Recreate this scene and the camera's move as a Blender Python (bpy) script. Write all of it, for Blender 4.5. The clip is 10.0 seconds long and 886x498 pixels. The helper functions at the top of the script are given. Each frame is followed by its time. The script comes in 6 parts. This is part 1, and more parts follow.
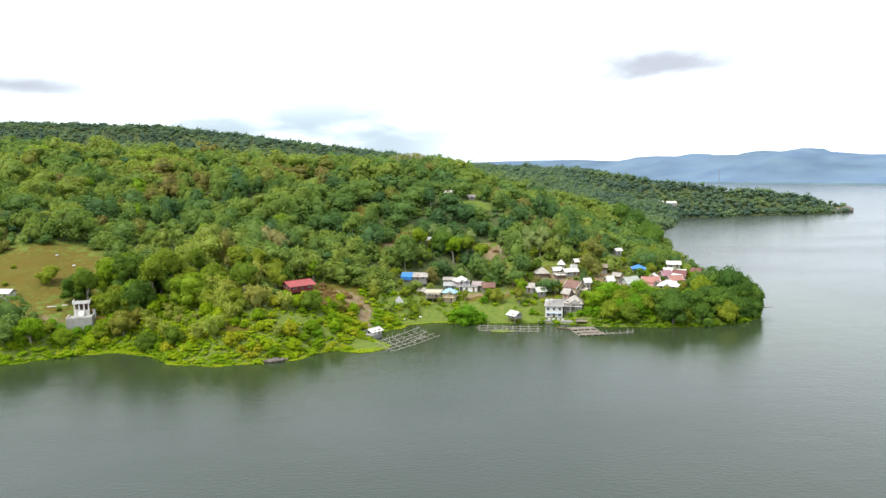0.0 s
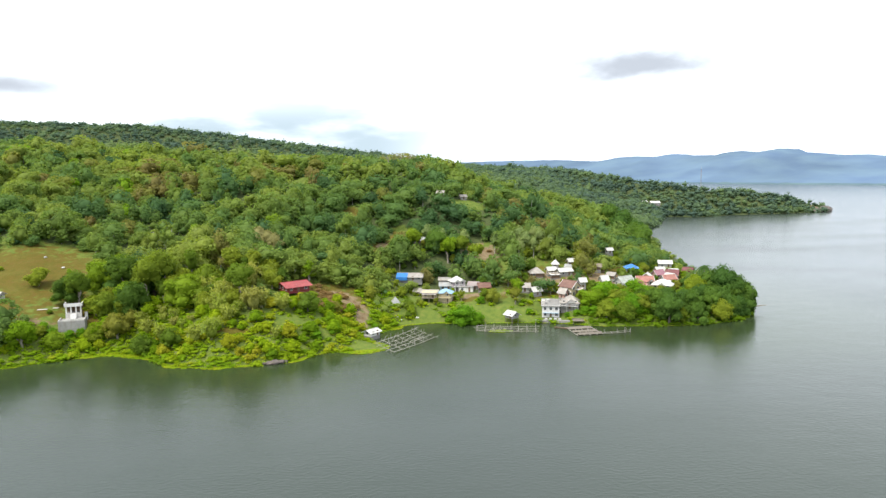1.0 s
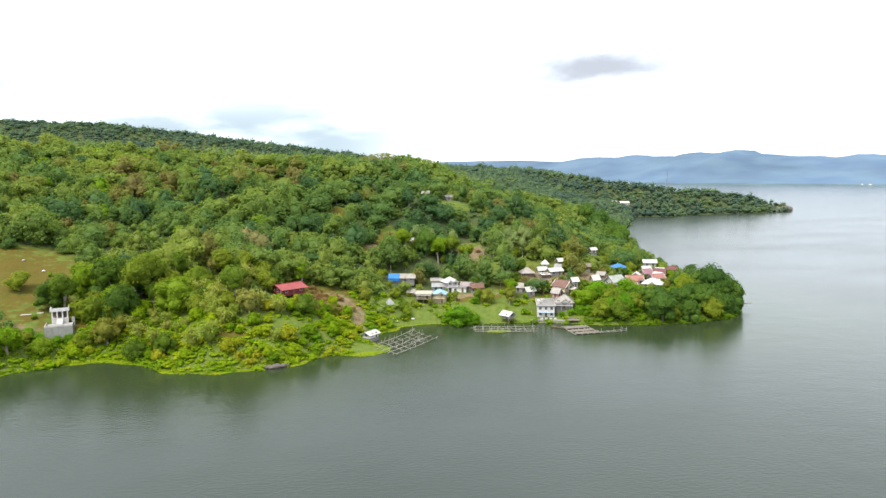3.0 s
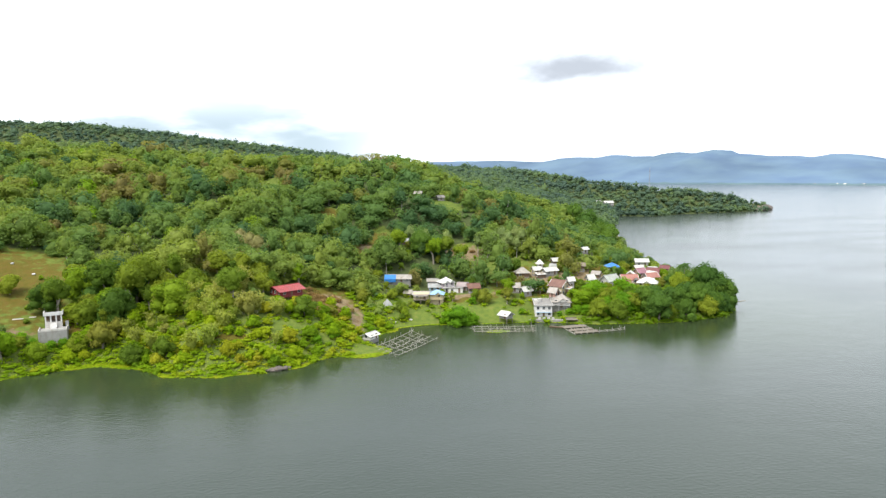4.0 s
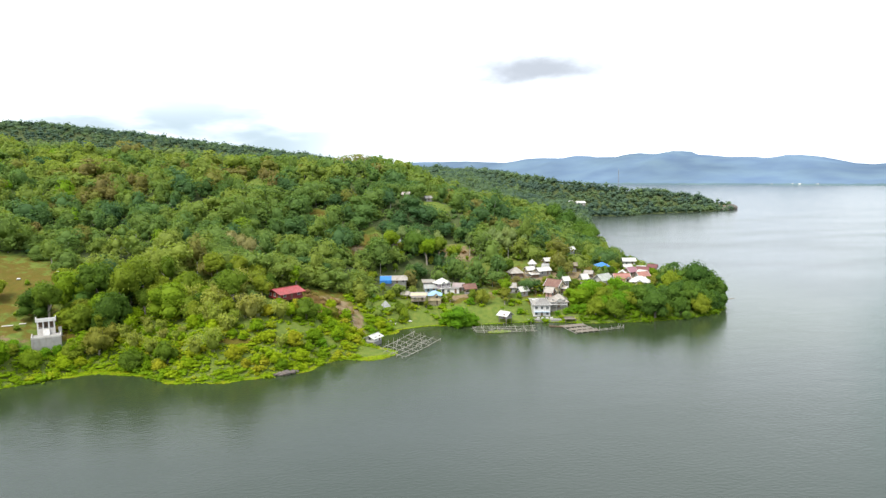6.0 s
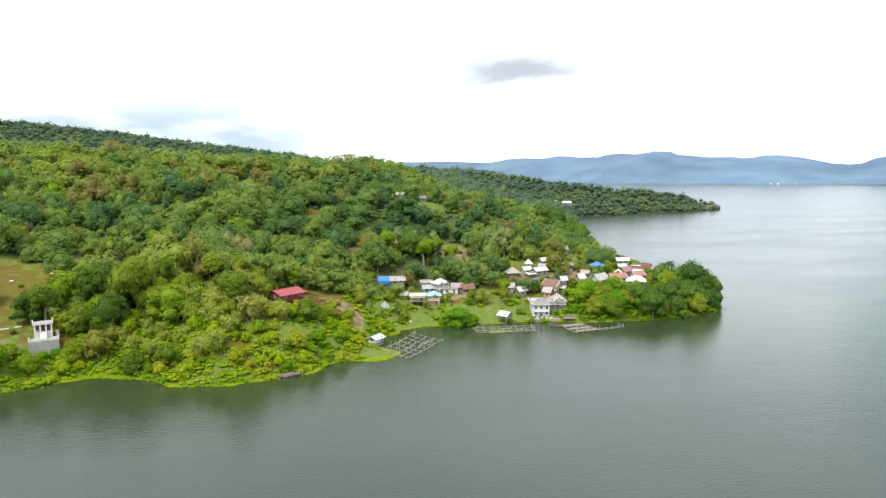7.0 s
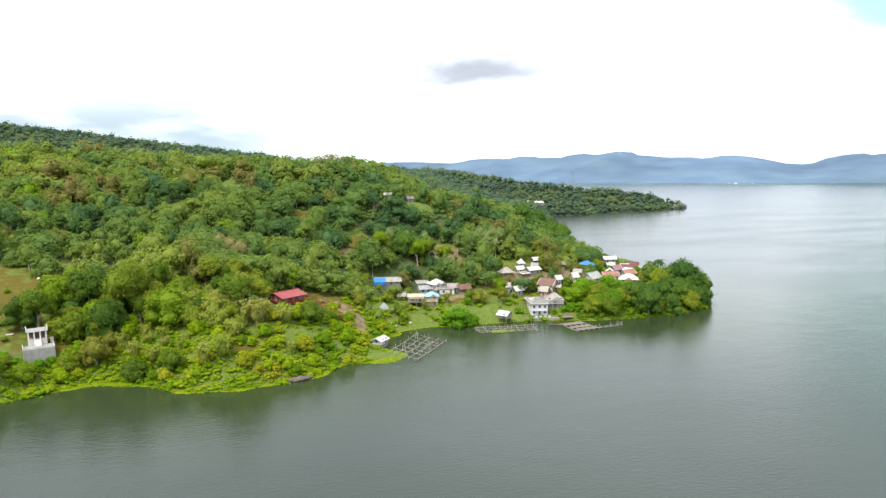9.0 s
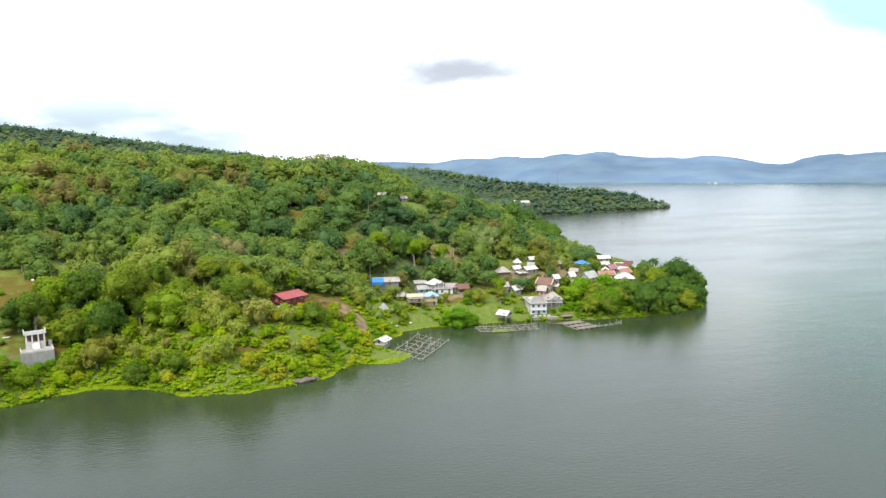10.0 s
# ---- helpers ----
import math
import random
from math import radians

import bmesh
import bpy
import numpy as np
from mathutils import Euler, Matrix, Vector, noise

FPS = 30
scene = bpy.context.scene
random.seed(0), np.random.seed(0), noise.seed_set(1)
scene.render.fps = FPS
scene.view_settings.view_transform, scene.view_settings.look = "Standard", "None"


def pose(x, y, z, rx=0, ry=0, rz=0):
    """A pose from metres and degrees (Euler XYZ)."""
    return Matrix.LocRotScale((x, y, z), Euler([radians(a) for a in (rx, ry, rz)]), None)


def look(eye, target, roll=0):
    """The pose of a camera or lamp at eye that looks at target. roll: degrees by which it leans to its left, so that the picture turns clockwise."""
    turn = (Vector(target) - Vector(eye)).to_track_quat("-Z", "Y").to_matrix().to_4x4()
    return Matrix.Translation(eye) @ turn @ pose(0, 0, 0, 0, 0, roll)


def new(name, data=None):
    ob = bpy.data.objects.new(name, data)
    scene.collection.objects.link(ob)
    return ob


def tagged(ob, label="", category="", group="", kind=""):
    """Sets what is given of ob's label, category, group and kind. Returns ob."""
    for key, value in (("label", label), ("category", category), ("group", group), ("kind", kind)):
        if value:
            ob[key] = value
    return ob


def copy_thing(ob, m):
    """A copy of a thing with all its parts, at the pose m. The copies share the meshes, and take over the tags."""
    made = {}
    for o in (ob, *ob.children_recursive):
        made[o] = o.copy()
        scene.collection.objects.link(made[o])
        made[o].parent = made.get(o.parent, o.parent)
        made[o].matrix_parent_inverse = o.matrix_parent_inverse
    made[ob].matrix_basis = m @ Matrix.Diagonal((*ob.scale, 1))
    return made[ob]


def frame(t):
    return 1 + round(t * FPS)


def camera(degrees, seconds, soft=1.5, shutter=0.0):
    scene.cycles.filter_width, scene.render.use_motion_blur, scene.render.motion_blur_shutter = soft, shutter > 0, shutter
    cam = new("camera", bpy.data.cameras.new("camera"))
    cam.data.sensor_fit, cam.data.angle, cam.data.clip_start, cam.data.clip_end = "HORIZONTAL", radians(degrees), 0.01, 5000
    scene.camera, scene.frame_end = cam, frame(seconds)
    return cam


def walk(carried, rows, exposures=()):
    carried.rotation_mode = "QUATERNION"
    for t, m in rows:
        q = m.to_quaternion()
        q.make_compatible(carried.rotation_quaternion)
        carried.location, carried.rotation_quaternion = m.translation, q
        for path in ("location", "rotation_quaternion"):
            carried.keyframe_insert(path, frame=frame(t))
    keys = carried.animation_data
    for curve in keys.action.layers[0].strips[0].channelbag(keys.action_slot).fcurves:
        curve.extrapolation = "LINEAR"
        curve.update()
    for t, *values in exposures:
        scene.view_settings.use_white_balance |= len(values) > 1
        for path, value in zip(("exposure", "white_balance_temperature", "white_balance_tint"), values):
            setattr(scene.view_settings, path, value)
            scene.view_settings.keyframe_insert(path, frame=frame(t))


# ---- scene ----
cam = camera(68.2, 10.0, soft=1.4)
PATH = [
    (0, (-2.312, 0.176, 65.44), (-2.27, 2.161, 65.195), -0.6),
    (0.5, (-5.736, 0.627, 65.449), (-5.664, 2.61, 65.204), -0.6),
    (1, (-9.186, 1.128, 65.466), (-9.085, 3.11, 65.221), -0.6),
    (1.5, (-12.657, 1.68, 65.477), (-12.527, 3.66, 65.232), -0.6),
    (2, (-16.133, 2.288, 65.481), (-15.974, 4.267, 65.236), -0.6),
    (2.5, (-19.668, 2.94, 65.501), (-19.481, 4.916, 65.256), -0.5),
    (4, (-30.593, 5.162, 65.601), (-30.317, 7.128, 65.356), -0.6),
    (4.5, (-34.244, 5.935, 65.62), (-33.94, 7.896, 65.376), -0.6),
    (5, (-37.938, 6.718, 65.638), (-37.607, 8.675, 65.394), -0.6),
    (5.5, (-41.701, 7.564, 65.659), (-41.342, 9.516, 65.415), -0.6),
    (7, (-53.059, 10.506, 65.727), (-52.616, 12.441, 65.483), -0.6),
    (7.5, (-56.821, 11.693, 65.732), (-56.35, 13.622, 65.488), -0.6),
    (8, (-60.589, 12.966, 65.721), (-60.089, 14.887, 65.477), -0.7),
    (8.5, (-64.327, 14.26, 65.702), (-63.799, 16.174, 65.457), -0.7),
    (9, (-67.99, 15.591, 65.687), (-67.435, 17.497, 65.443), -0.7),
    (9.5, (-71.693, 16.935, 65.677), (-71.11, 18.832, 65.433), -0.7),
    (10, (-75.404, 18.296, 65.666), (-74.794, 20.185, 65.421), -0.7),
]
walk(cam, [(t, look(eye, target, roll)) for t, eye, target, roll in PATH])
# ---- world, sun, exposure ----
scene.view_settings.exposure = 0.62
SUN_AZ, SUN_EL = radians(230), radians(58)          # compass from +y, clockwise


def direction(az, el):
    return Vector((math.sin(az) * math.cos(el), math.cos(az) * math.cos(el), math.sin(el)))


def build_world():
    w = bpy.data.worlds.new("overcast_sky")
    scene.world = w
    w.use_nodes = True
    nt = w.node_tree
    nt.nodes.clear()
    N, L = nt.nodes.new, nt.links.new
    out, bg = N("ShaderNodeOutputWorld"), N("ShaderNodeBackground")
    sky = N("ShaderNodeTexSky")
    sky.sky_type, sky.sun_disc = "NISHITA", False
    sky.sun_elevation, sky.sun_rotation = SUN_EL, SUN_AZ
    sky.altitude, sky.air_density, sky.dust_density = 300, 1.2, 2.0
    dim = N("ShaderNodeVectorMath")
    dim.operation = "SCALE"
    dim.inputs[3].default_value = 0.09
    L(sky.outputs[0], dim.inputs[0])
    co = N("ShaderNodeTexCoord")

    def mixer(a, b, fac):
        m = N("ShaderNodeMix")
        m.data_type = "RGBA"
        L(fac, m.inputs[0])
        for s, v in ((m.inputs[6], a), (m.inputs[7], b)):
            if isinstance(v, tuple):
                s.default_value = (*v, 1)
            else:
                L(v, s)
        return m.outputs[2]

    def ramp(src, lo, hi, top=1.0):
        m = N("ShaderNodeMapRange")
        m.interpolation_type = "SMOOTHSTEP"
        L(src, m.inputs[0])
        m.inputs[1].default_value, m.inputs[2].default_value = lo, hi
        m.inputs[3].default_value, m.inputs[4].default_value = 0, top
        return m.outputs[0]

    def times(a, b):
        m = N("ShaderNodeMath")
        m.operation = "MULTIPLY"
        L(a, m.inputs[0]), L(b, m.inputs[1])
        return m.outputs[0]

    def noise_at(scale, stretch, detail=4):
        mp = N("ShaderNodeMapping")
        mp.inputs["Scale"].default_value = stretch
        L(co.outputs["Generated"], mp.inputs[0])
        n = N("ShaderNodeTexNoise")
        n.inputs["Scale"].default_value, n.inputs["Detail"].default_value = scale, detail
        L(mp.outputs[0], n.inputs["Vector"])
        return n.outputs["Fac"]

    def blob(az, el, wide, high, ragged, lo=0.2, hi=1.2):
        """A cloud or gap of soft, torn edge about one direction of the sky."""
        rot = N("ShaderNodeMapping")
        rot.vector_type = "TEXTURE"
        rot.inputs["Rotation"].default_value = (0, 0, -radians(az))
        L(co.outputs["Generated"], rot.inputs[0])
        sub = N("ShaderNodeVectorMath")
        sub.operation = "SUBTRACT"
        L(rot.outputs[0], sub.inputs[0])
        sub.inputs[1].default_value = (0, math.cos(radians(el)), math.sin(radians(el)))
        sc = N("ShaderNodeVectorMath")
        sc.operation = "MULTIPLY"
        L(sub.outputs[0], sc.inputs[0])
        sc.inputs[1].default_value = (1 / radians(wide), 1, 1 / radians(high))
        ln = N("ShaderNodeVectorMath")
        ln.operation = "LENGTH"
        L(sc.outputs[0], ln.inputs[0])
        add = N("ShaderNodeMath")
        add.operation = "MULTIPLY_ADD"
        L(noise_at(16, (1, 1, 2.5)), add.inputs[0])
        add.inputs[1].default_value = ragged
        L(ln.outputs[1 if len(ln.outputs) > 1 else 0], add.inputs[2])
        inv = N("ShaderNodeMapRange")
        inv.interpolation_type = "SMOOTHSTEP"
        L(add.outputs[0], inv.inputs[0])
        inv.inputs[1].default_value, inv.inputs[2].default_value = lo + ragged * 0.5, hi + ragged * 0.5
        inv.inputs[3].default_value, inv.inputs[4].default_value = 1, 0
        return inv.outputs[0]

    up = N("ShaderNodeSeparateXYZ")
    L(co.outputs["Generated"], up.inputs[0])
    cover = mixer((0.98, 1.07, 1.19), (1.22, 1.3, 1.38), ramp(noise_at(3.0, (1, 1, 2.5)), 0.35, 0.7))
    base = mixer(dim.outputs[0], cover, ramp(noise_at(2.2, (1, 1, 1.5)), 0.05, 0.3, 0.96))
    low = N("ShaderNodeMapRange")
    low.interpolation_type = "SMOOTHSTEP"
    L(up.outputs[2], low.inputs[0])
    low.inputs[1].default_value, low.inputs[2].default_value = 0.06, 0.15
    low.inputs[3].default_value, low.inputs[4].default_value = 1.0, 0.0
    veil = times(times(ramp(noise_at(5.0, (1, 1, 3.6), 5), 0.3, 0.58), low.outputs[0]), ramp(up.outputs[0], 0.16, -0.06))
    base = mixer(base, (0.44, 0.54, 0.61), veil)
    for az, el, wide, high, ragged, col in ((19.5, 8.2, 7.2, 1.7, 1.1, (0.42, 0.46, 0.52)), (-31, 6.3, 5.5, 0.9, 0.9, (0.42, 0.46, 0.52)),
                                            (56, 13.5, 11.5, 5.5, 0.25, (0.44, 0.68, 0.69))):
        base = mixer(base, col, blob(az, el, wide, high, ragged, *((0.8, 1.12) if az > 50 else (0.2, 1.2))))
    L(base, bg.inputs[0])
    L(bg.outputs[0], out.inputs[0])


build_world()
sun = new("sun", bpy.data.lights.new("sun", "SUN"))
sun.data.energy, sun.data.angle, sun.data.color = 3.5, radians(26), (1.0, 0.95, 0.86)
sun.matrix_world = look(direction(SUN_AZ, SUN_EL) * 300, (0, 0, 0))


# ---- materials ----
def material(name):
    m = bpy.data.materials.new(name)
    m.use_nodes = True
    nt = m.node_tree
    return m, nt, nt.nodes["Principled BSDF"]


def noise_node(nt, scale, detail=4, coord="Object", stretch=(1, 1, 1)):
    co, mp, n = (nt.nodes.new(k) for k in ("ShaderNodeTexCoord", "ShaderNodeMapping", "ShaderNodeTexNoise"))
    mp.inputs["Scale"].default_value = stretch
    n.inputs["Scale"].default_value, n.inputs["Detail"].default_value = scale, detail
    nt.links.new(co.outputs[coord], mp.inputs[0])
    nt.links.new(mp.outputs[0], n.inputs["Vector"])
    return n.outputs["Fac"]


def ramp_node(nt, fac, stops):
    r = nt.nodes.new("ShaderNodeValToRGB")
    e = r.color_ramp.elements
    while len(e) < len(stops):
        e.new(0.5)
    for k, (p, c) in zip(e, stops):
        k.position, k.color = p, (*c, 1)
    nt.links.new(fac, r.inputs[0])
    return r.outputs[0]


def mix_node(nt, fac, a, b, blend="MIX"):
    m = nt.nodes.new("ShaderNodeMix")
    m.data_type, m.blend_type = "RGBA", blend
    for s, v in ((m.inputs[0], fac), (m.inputs[6], a), (m.inputs[7], b)):
        if isinstance(v, (int, float)):
            s.default_value = v
        elif isinstance(v, tuple):
            s.default_value = (*v, 1)
        else:
            nt.links.new(v, s)
    return m.outputs[2]


def math_node(nt, op, a, b=0.5):
    m = nt.nodes.new("ShaderNodeMath")
    m.operation = op
    for s, v in zip(m.inputs, (a, b)):
        if isinstance(v, (int, float)):
            s.default_value = v
        else:
            nt.links.new(v, s)
    return m.outputs[0]


def bump_node(nt, height, strength, distance, bsdf):
    b = nt.nodes.new("ShaderNodeBump")
    b.inputs["Strength"].default_value, b.inputs["Distance"].default_value = strength, distance
    nt.links.new(height, b.inputs["Height"])
    nt.links.new(b.outputs[0], bsdf.inputs["Normal"])


def shade(c, k):
    return tuple(min(1, v * k) for v in c)


def worn(name, col, rough=0.7, scale=1.2, vary=0.25, stain=(0.16, 0.12, 0.08), stained=0.35, metal=0.0, relief=0.02):
    """A painted or bare surface with blotches, stains and grain."""
    col = shade(col, 0.75)
    m, nt, b = material(name)
    big, fine = noise_node(nt, scale * 0.5, 5), noise_node(nt, scale * 9, 3)
    c = ramp_node(nt, big, [(0.3, shade(col, 1 - vary)), (0.7, shade(col, 1 + vary))])
    c = mix_node(nt, math_node(nt, "MULTIPLY", ramp_node(nt, noise_node(nt, scale, 6, stretch=(1, 1, 0.35)), [(0.48, (0, 0, 0)), (0.72, (1, 1, 1))]), stained), c, stain)
    c = mix_node(nt, 0.25, c, ramp_node(nt, fine, [(0.3, (0.45, 0.45, 0.45)), (0.7, (1, 1, 1))]), "MULTIPLY")
    nt.links.new(c, b.inputs["Base Color"])
    b.inputs["Roughness"].default_value, b.inputs["Metallic"].default_value = rough, metal
    bump_node(nt, fine, 0.4, relief, b)
    return m


def roofing(name, col, rust=0.25, rough=0.45):
    """Corrugated sheet with ribs down the slope, rust and dirt."""
    col = shade(col, 0.74)
    m, nt, b = material(name)
    sheets = noise_node(nt, 0.55, 3)
    c = ramp_node(nt, sheets, [(0.3, shade(col, 0.78)), (0.7, shade(col, 1.15))])
    c = mix_node(nt, math_node(nt, "MULTIPLY", ramp_node(nt, noise_node(nt, 0.9, 6), [(0.5, (0, 0, 0)), (0.7, (1, 1, 1))]), rust), c, (0.2, 0.11, 0.07))
    nt.links.new(c, b.inputs["Base Color"])
    b.inputs["Roughness"].default_value = rough
    co, wv = nt.nodes.new("ShaderNodeTexCoord"), nt.nodes.new("ShaderNodeTexWave")
    wv.inputs["Scale"].default_value = 1.6
    nt.links.new(co.outputs["Object"], wv.inputs[0])
    bump_node(nt, wv.outputs["Fac"], 0.5, 0.04, b)
    return m


def leafy(name, stops, through_light=0.5, own=False):
    """Foliage: one hue for a plant (tint 0 to 1), shifted leaf by leaf."""
    m, nt, b = material(name)
    if own:
        src = nt.nodes.new("ShaderNodeObjectInfo").outputs["Random"]
    else:
        at = nt.nodes.new("ShaderNodeAttribute")
        at.attribute_name = "tint"
        src = at.outputs["Fac"]
    geo = nt.nodes.new("ShaderNodeNewGeometry")
    leaf = geo.outputs["Random Per Island"]
    c = ramp_node(nt, src, stops)
    c = mix_node(nt, 0.45, c, ramp_node(nt, leaf, [(0.0, (0.8, 0.83, 0.78)), (0.5, (1, 1, 1)), (1.0, (1.0, 0.98, 0.85))]), "MULTIPLY")
    c = mix_node(nt, 0.5, c, ramp_node(nt, noise_node(nt, 1.3, 6), [(0.3, (0.6, 0.63, 0.6)), (0.65, (1.12, 1.12, 1.08))]), "MULTIPLY")
    nt.links.new(c, b.inputs["Base Color"])
    b.inputs["Roughness"].default_value = 0.6
    b.inputs["Specular IOR Level"].default_value = 0.06
    tr, mx = nt.nodes.new("ShaderNodeBsdfTranslucent"), nt.nodes.new("ShaderNodeMixShader")
    nt.links.new(mix_node(nt, 1.0, c, (1.0, 1.0, 0.55), "MULTIPLY"), tr.inputs[0])
    mx.inputs[0].default_value = through_light
    nt.links.new(b.outputs[0], mx.inputs[1]), nt.links.new(tr.outputs[0], mx.inputs[2])
    nt.links.new(mx.outputs[0], nt.nodes["Material Output"].inputs[0])
    return m


FOREST = [(0.0, (0.072, 0.15, 0.068)), (0.2, (0.12, 0.21, 0.06)), (0.45, (0.195, 0.272, 0.058)), (0.68, (0.255, 0.305, 0.062)), (0.8, (0.2, 0.36, 0.014)), (0.88, (0.22, 0.235, 0.056)), (1.0, (0.235, 0.2, 0.075))]
# Leaf colours of the far woods, with bluish haze painted into the low stops.
HAZED_WOODS = [(0.0, (0.09, 0.145, 0.112)), (0.4, (0.145, 0.215, 0.105)), (0.7, (0.185, 0.25, 0.08)), (1.0, (0.215, 0.265, 0.07))]
BANK = [(0.0, (0.125, 0.22, 0.01)), (0.4, (0.21, 0.335, 0.01)), (0.75, (0.3, 0.39, 0.013)), (1.0, (0.35, 0.34, 0.025))]
M_LEAF = leafy("forest_leaves", FOREST)
OPEN_TREES = [(0.0, (0.075, 0.14, 0.022)), (0.25, (0.14, 0.215, 0.022)), (0.55, (0.25, 0.3, 0.03)), (0.78, (0.18, 0.31, 0.012)), (0.9, (0.23, 0.28, 0.03)), (1.0, (0.25, 0.255, 0.045))]
M_LEAF_OWN = leafy("tree_leaves", OPEN_TREES, own=True)
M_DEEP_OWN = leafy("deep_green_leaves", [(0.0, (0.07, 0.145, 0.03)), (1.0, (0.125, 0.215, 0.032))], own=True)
M_VIVID_OWN = leafy("vivid_green_leaves", [(0.0, (0.12, 0.26, 0.014)), (1.0, (0.18, 0.34, 0.014))], own=True)
M_LIGHT_OWN = leafy("light_olive_leaves", [(0.0, (0.27, 0.34, 0.05)), (0.5, (0.34, 0.38, 0.07)), (1.0, (0.34, 0.33, 0.09))], own=True)
M_PALE = leafy("pale_leaves", [(0.0, (0.27, 0.26, 0.1)), (1.0, (0.32, 0.3, 0.14))], own=True)
M_SILVER = leafy("silvery_leaves", [(0.0, (0.22, 0.3, 0.11)), (1.0, (0.3, 0.36, 0.13))], own=True)
M_DRYLEAF = leafy("dry_leaves", [(0.0, (0.27, 0.18, 0.075)), (0.6, (0.34, 0.22, 0.1)), (1.0, (0.28, 0.25, 0.07))], own=True)
M_HAZED_LEAF = leafy("hazed_far_leaves", HAZED_WOODS)
M_BANK = leafy("bank_leaves", BANK)
M_BANK_OWN = leafy("shrub_leaves", BANK, own=True)
M_PALM = leafy("palm_fronds", [(0.0, (0.06, 0.12, 0.03)), (1.0, (0.11, 0.17, 0.04))], own=True)
M_STEM = worn("pale_stem", (0.5, 0.47, 0.4), 0.9, 2.0)
M_CULM = worn("bamboo_culm", (0.36, 0.37, 0.16), 0.7, 2.0)
M_BARK = worn("bark", (0.34, 0.3, 0.24), 0.9, 2.0)
M_WHITE = worn("white_plaster", (0.58, 0.57, 0.55), 0.8, 0.8, 0.1, stained=0.3)
M_CHALK = worn("chalk_white_paint", (0.8, 0.78, 0.75), 0.8, 0.8, 0.1, stained=0.3)
M_MAUVE = worn("mauve_plaster", (0.5, 0.42, 0.47), 0.8, 0.8, 0.12)
M_CREAM = worn("cream_plaster", (0.62, 0.52, 0.33), 0.8, 0.8, 0.12)
M_GREYWALL = worn("grey_concrete", (0.36, 0.35, 0.33), 0.9, 0.8, 0.2)
M_PINKWALL = worn("pink_plaster", (0.55, 0.33, 0.27), 0.8, 0.8, 0.15)
M_BLUEWALL = worn("blue_paint", (0.35, 0.5, 0.62), 0.7, 0.8, 0.12)
M_BROWNWALL = worn("brown_boards", (0.2, 0.13, 0.085), 0.85, 1.5, 0.3)
M_REDWALL = worn("red_paint", (0.22, 0.022, 0.024), 0.6, 1.0, 0.2, stained=0.15)
M_WOOD = worn("weathered_wood", (0.22, 0.19, 0.15), 0.9, 2.0, 0.25)
M_BAMBOO = worn("grey_bamboo", (0.37, 0.345, 0.3), 0.8, 3.0, 0.3)
M_ROCK = worn("shore_rock", (0.15, 0.125, 0.11), 0.9, 0.7, 0.4)
M_PALECONC = worn("pale_concrete", (0.62, 0.59, 0.55), 0.9, 0.8, 0.15)
M_CONC = worn("worn_concrete", (0.27, 0.26, 0.245), 0.9, 0.8, 0.2)
R_WHITE = roofing("white_sheet_roof", (0.62, 0.61, 0.56), 0.28)
R_MAUVE = roofing("faded_mauve_sheet_roof", (0.34, 0.28, 0.27), 0.3)
R_ROSE = roofing("dusky_rose_sheet_roof", (0.3, 0.13, 0.16), 0.2)
R_GREENGREY = roofing("grey_green_sheet_roof", (0.36, 0.38, 0.33), 0.25)
R_TAN = roofing("tan_weathered_roof", (0.24, 0.2, 0.13), 0.35)
R_GREY = roofing("grey_sheet_roof", (0.33, 0.34, 0.33), 0.35)
R_BEIGE = roofing("beige_sheet_roof", (0.36, 0.33, 0.29), 0.4)
R_BLUE = roofing("blue_sheet_roof", (0.03, 0.2, 0.55), 0.05)
R_SKY = roofing("light_blue_sheet_roof", (0.3, 0.48, 0.64), 0.1)
R_RED = roofing("red_sheet_roof", (0.34, 0.045, 0.045), 0.15)
R_PINK = roofing("faded_red_sheet_roof", (0.36, 0.15, 0.115), 0.25)
R_MAROON = roofing("maroon_sheet_roof", (0.16, 0.04, 0.04), 0.2)
R_RUST = roofing("rusty_brown_sheet_roof", (0.17, 0.075, 0.05), 0.5)


def glass_material():
    m, nt, b = material("window_glass")
    b.inputs["Base Color"].default_value = (0.03, 0.035, 0.04, 1)
    b.inputs["Roughness"].default_value = 0.08
    return m


M_GLASS = glass_material()


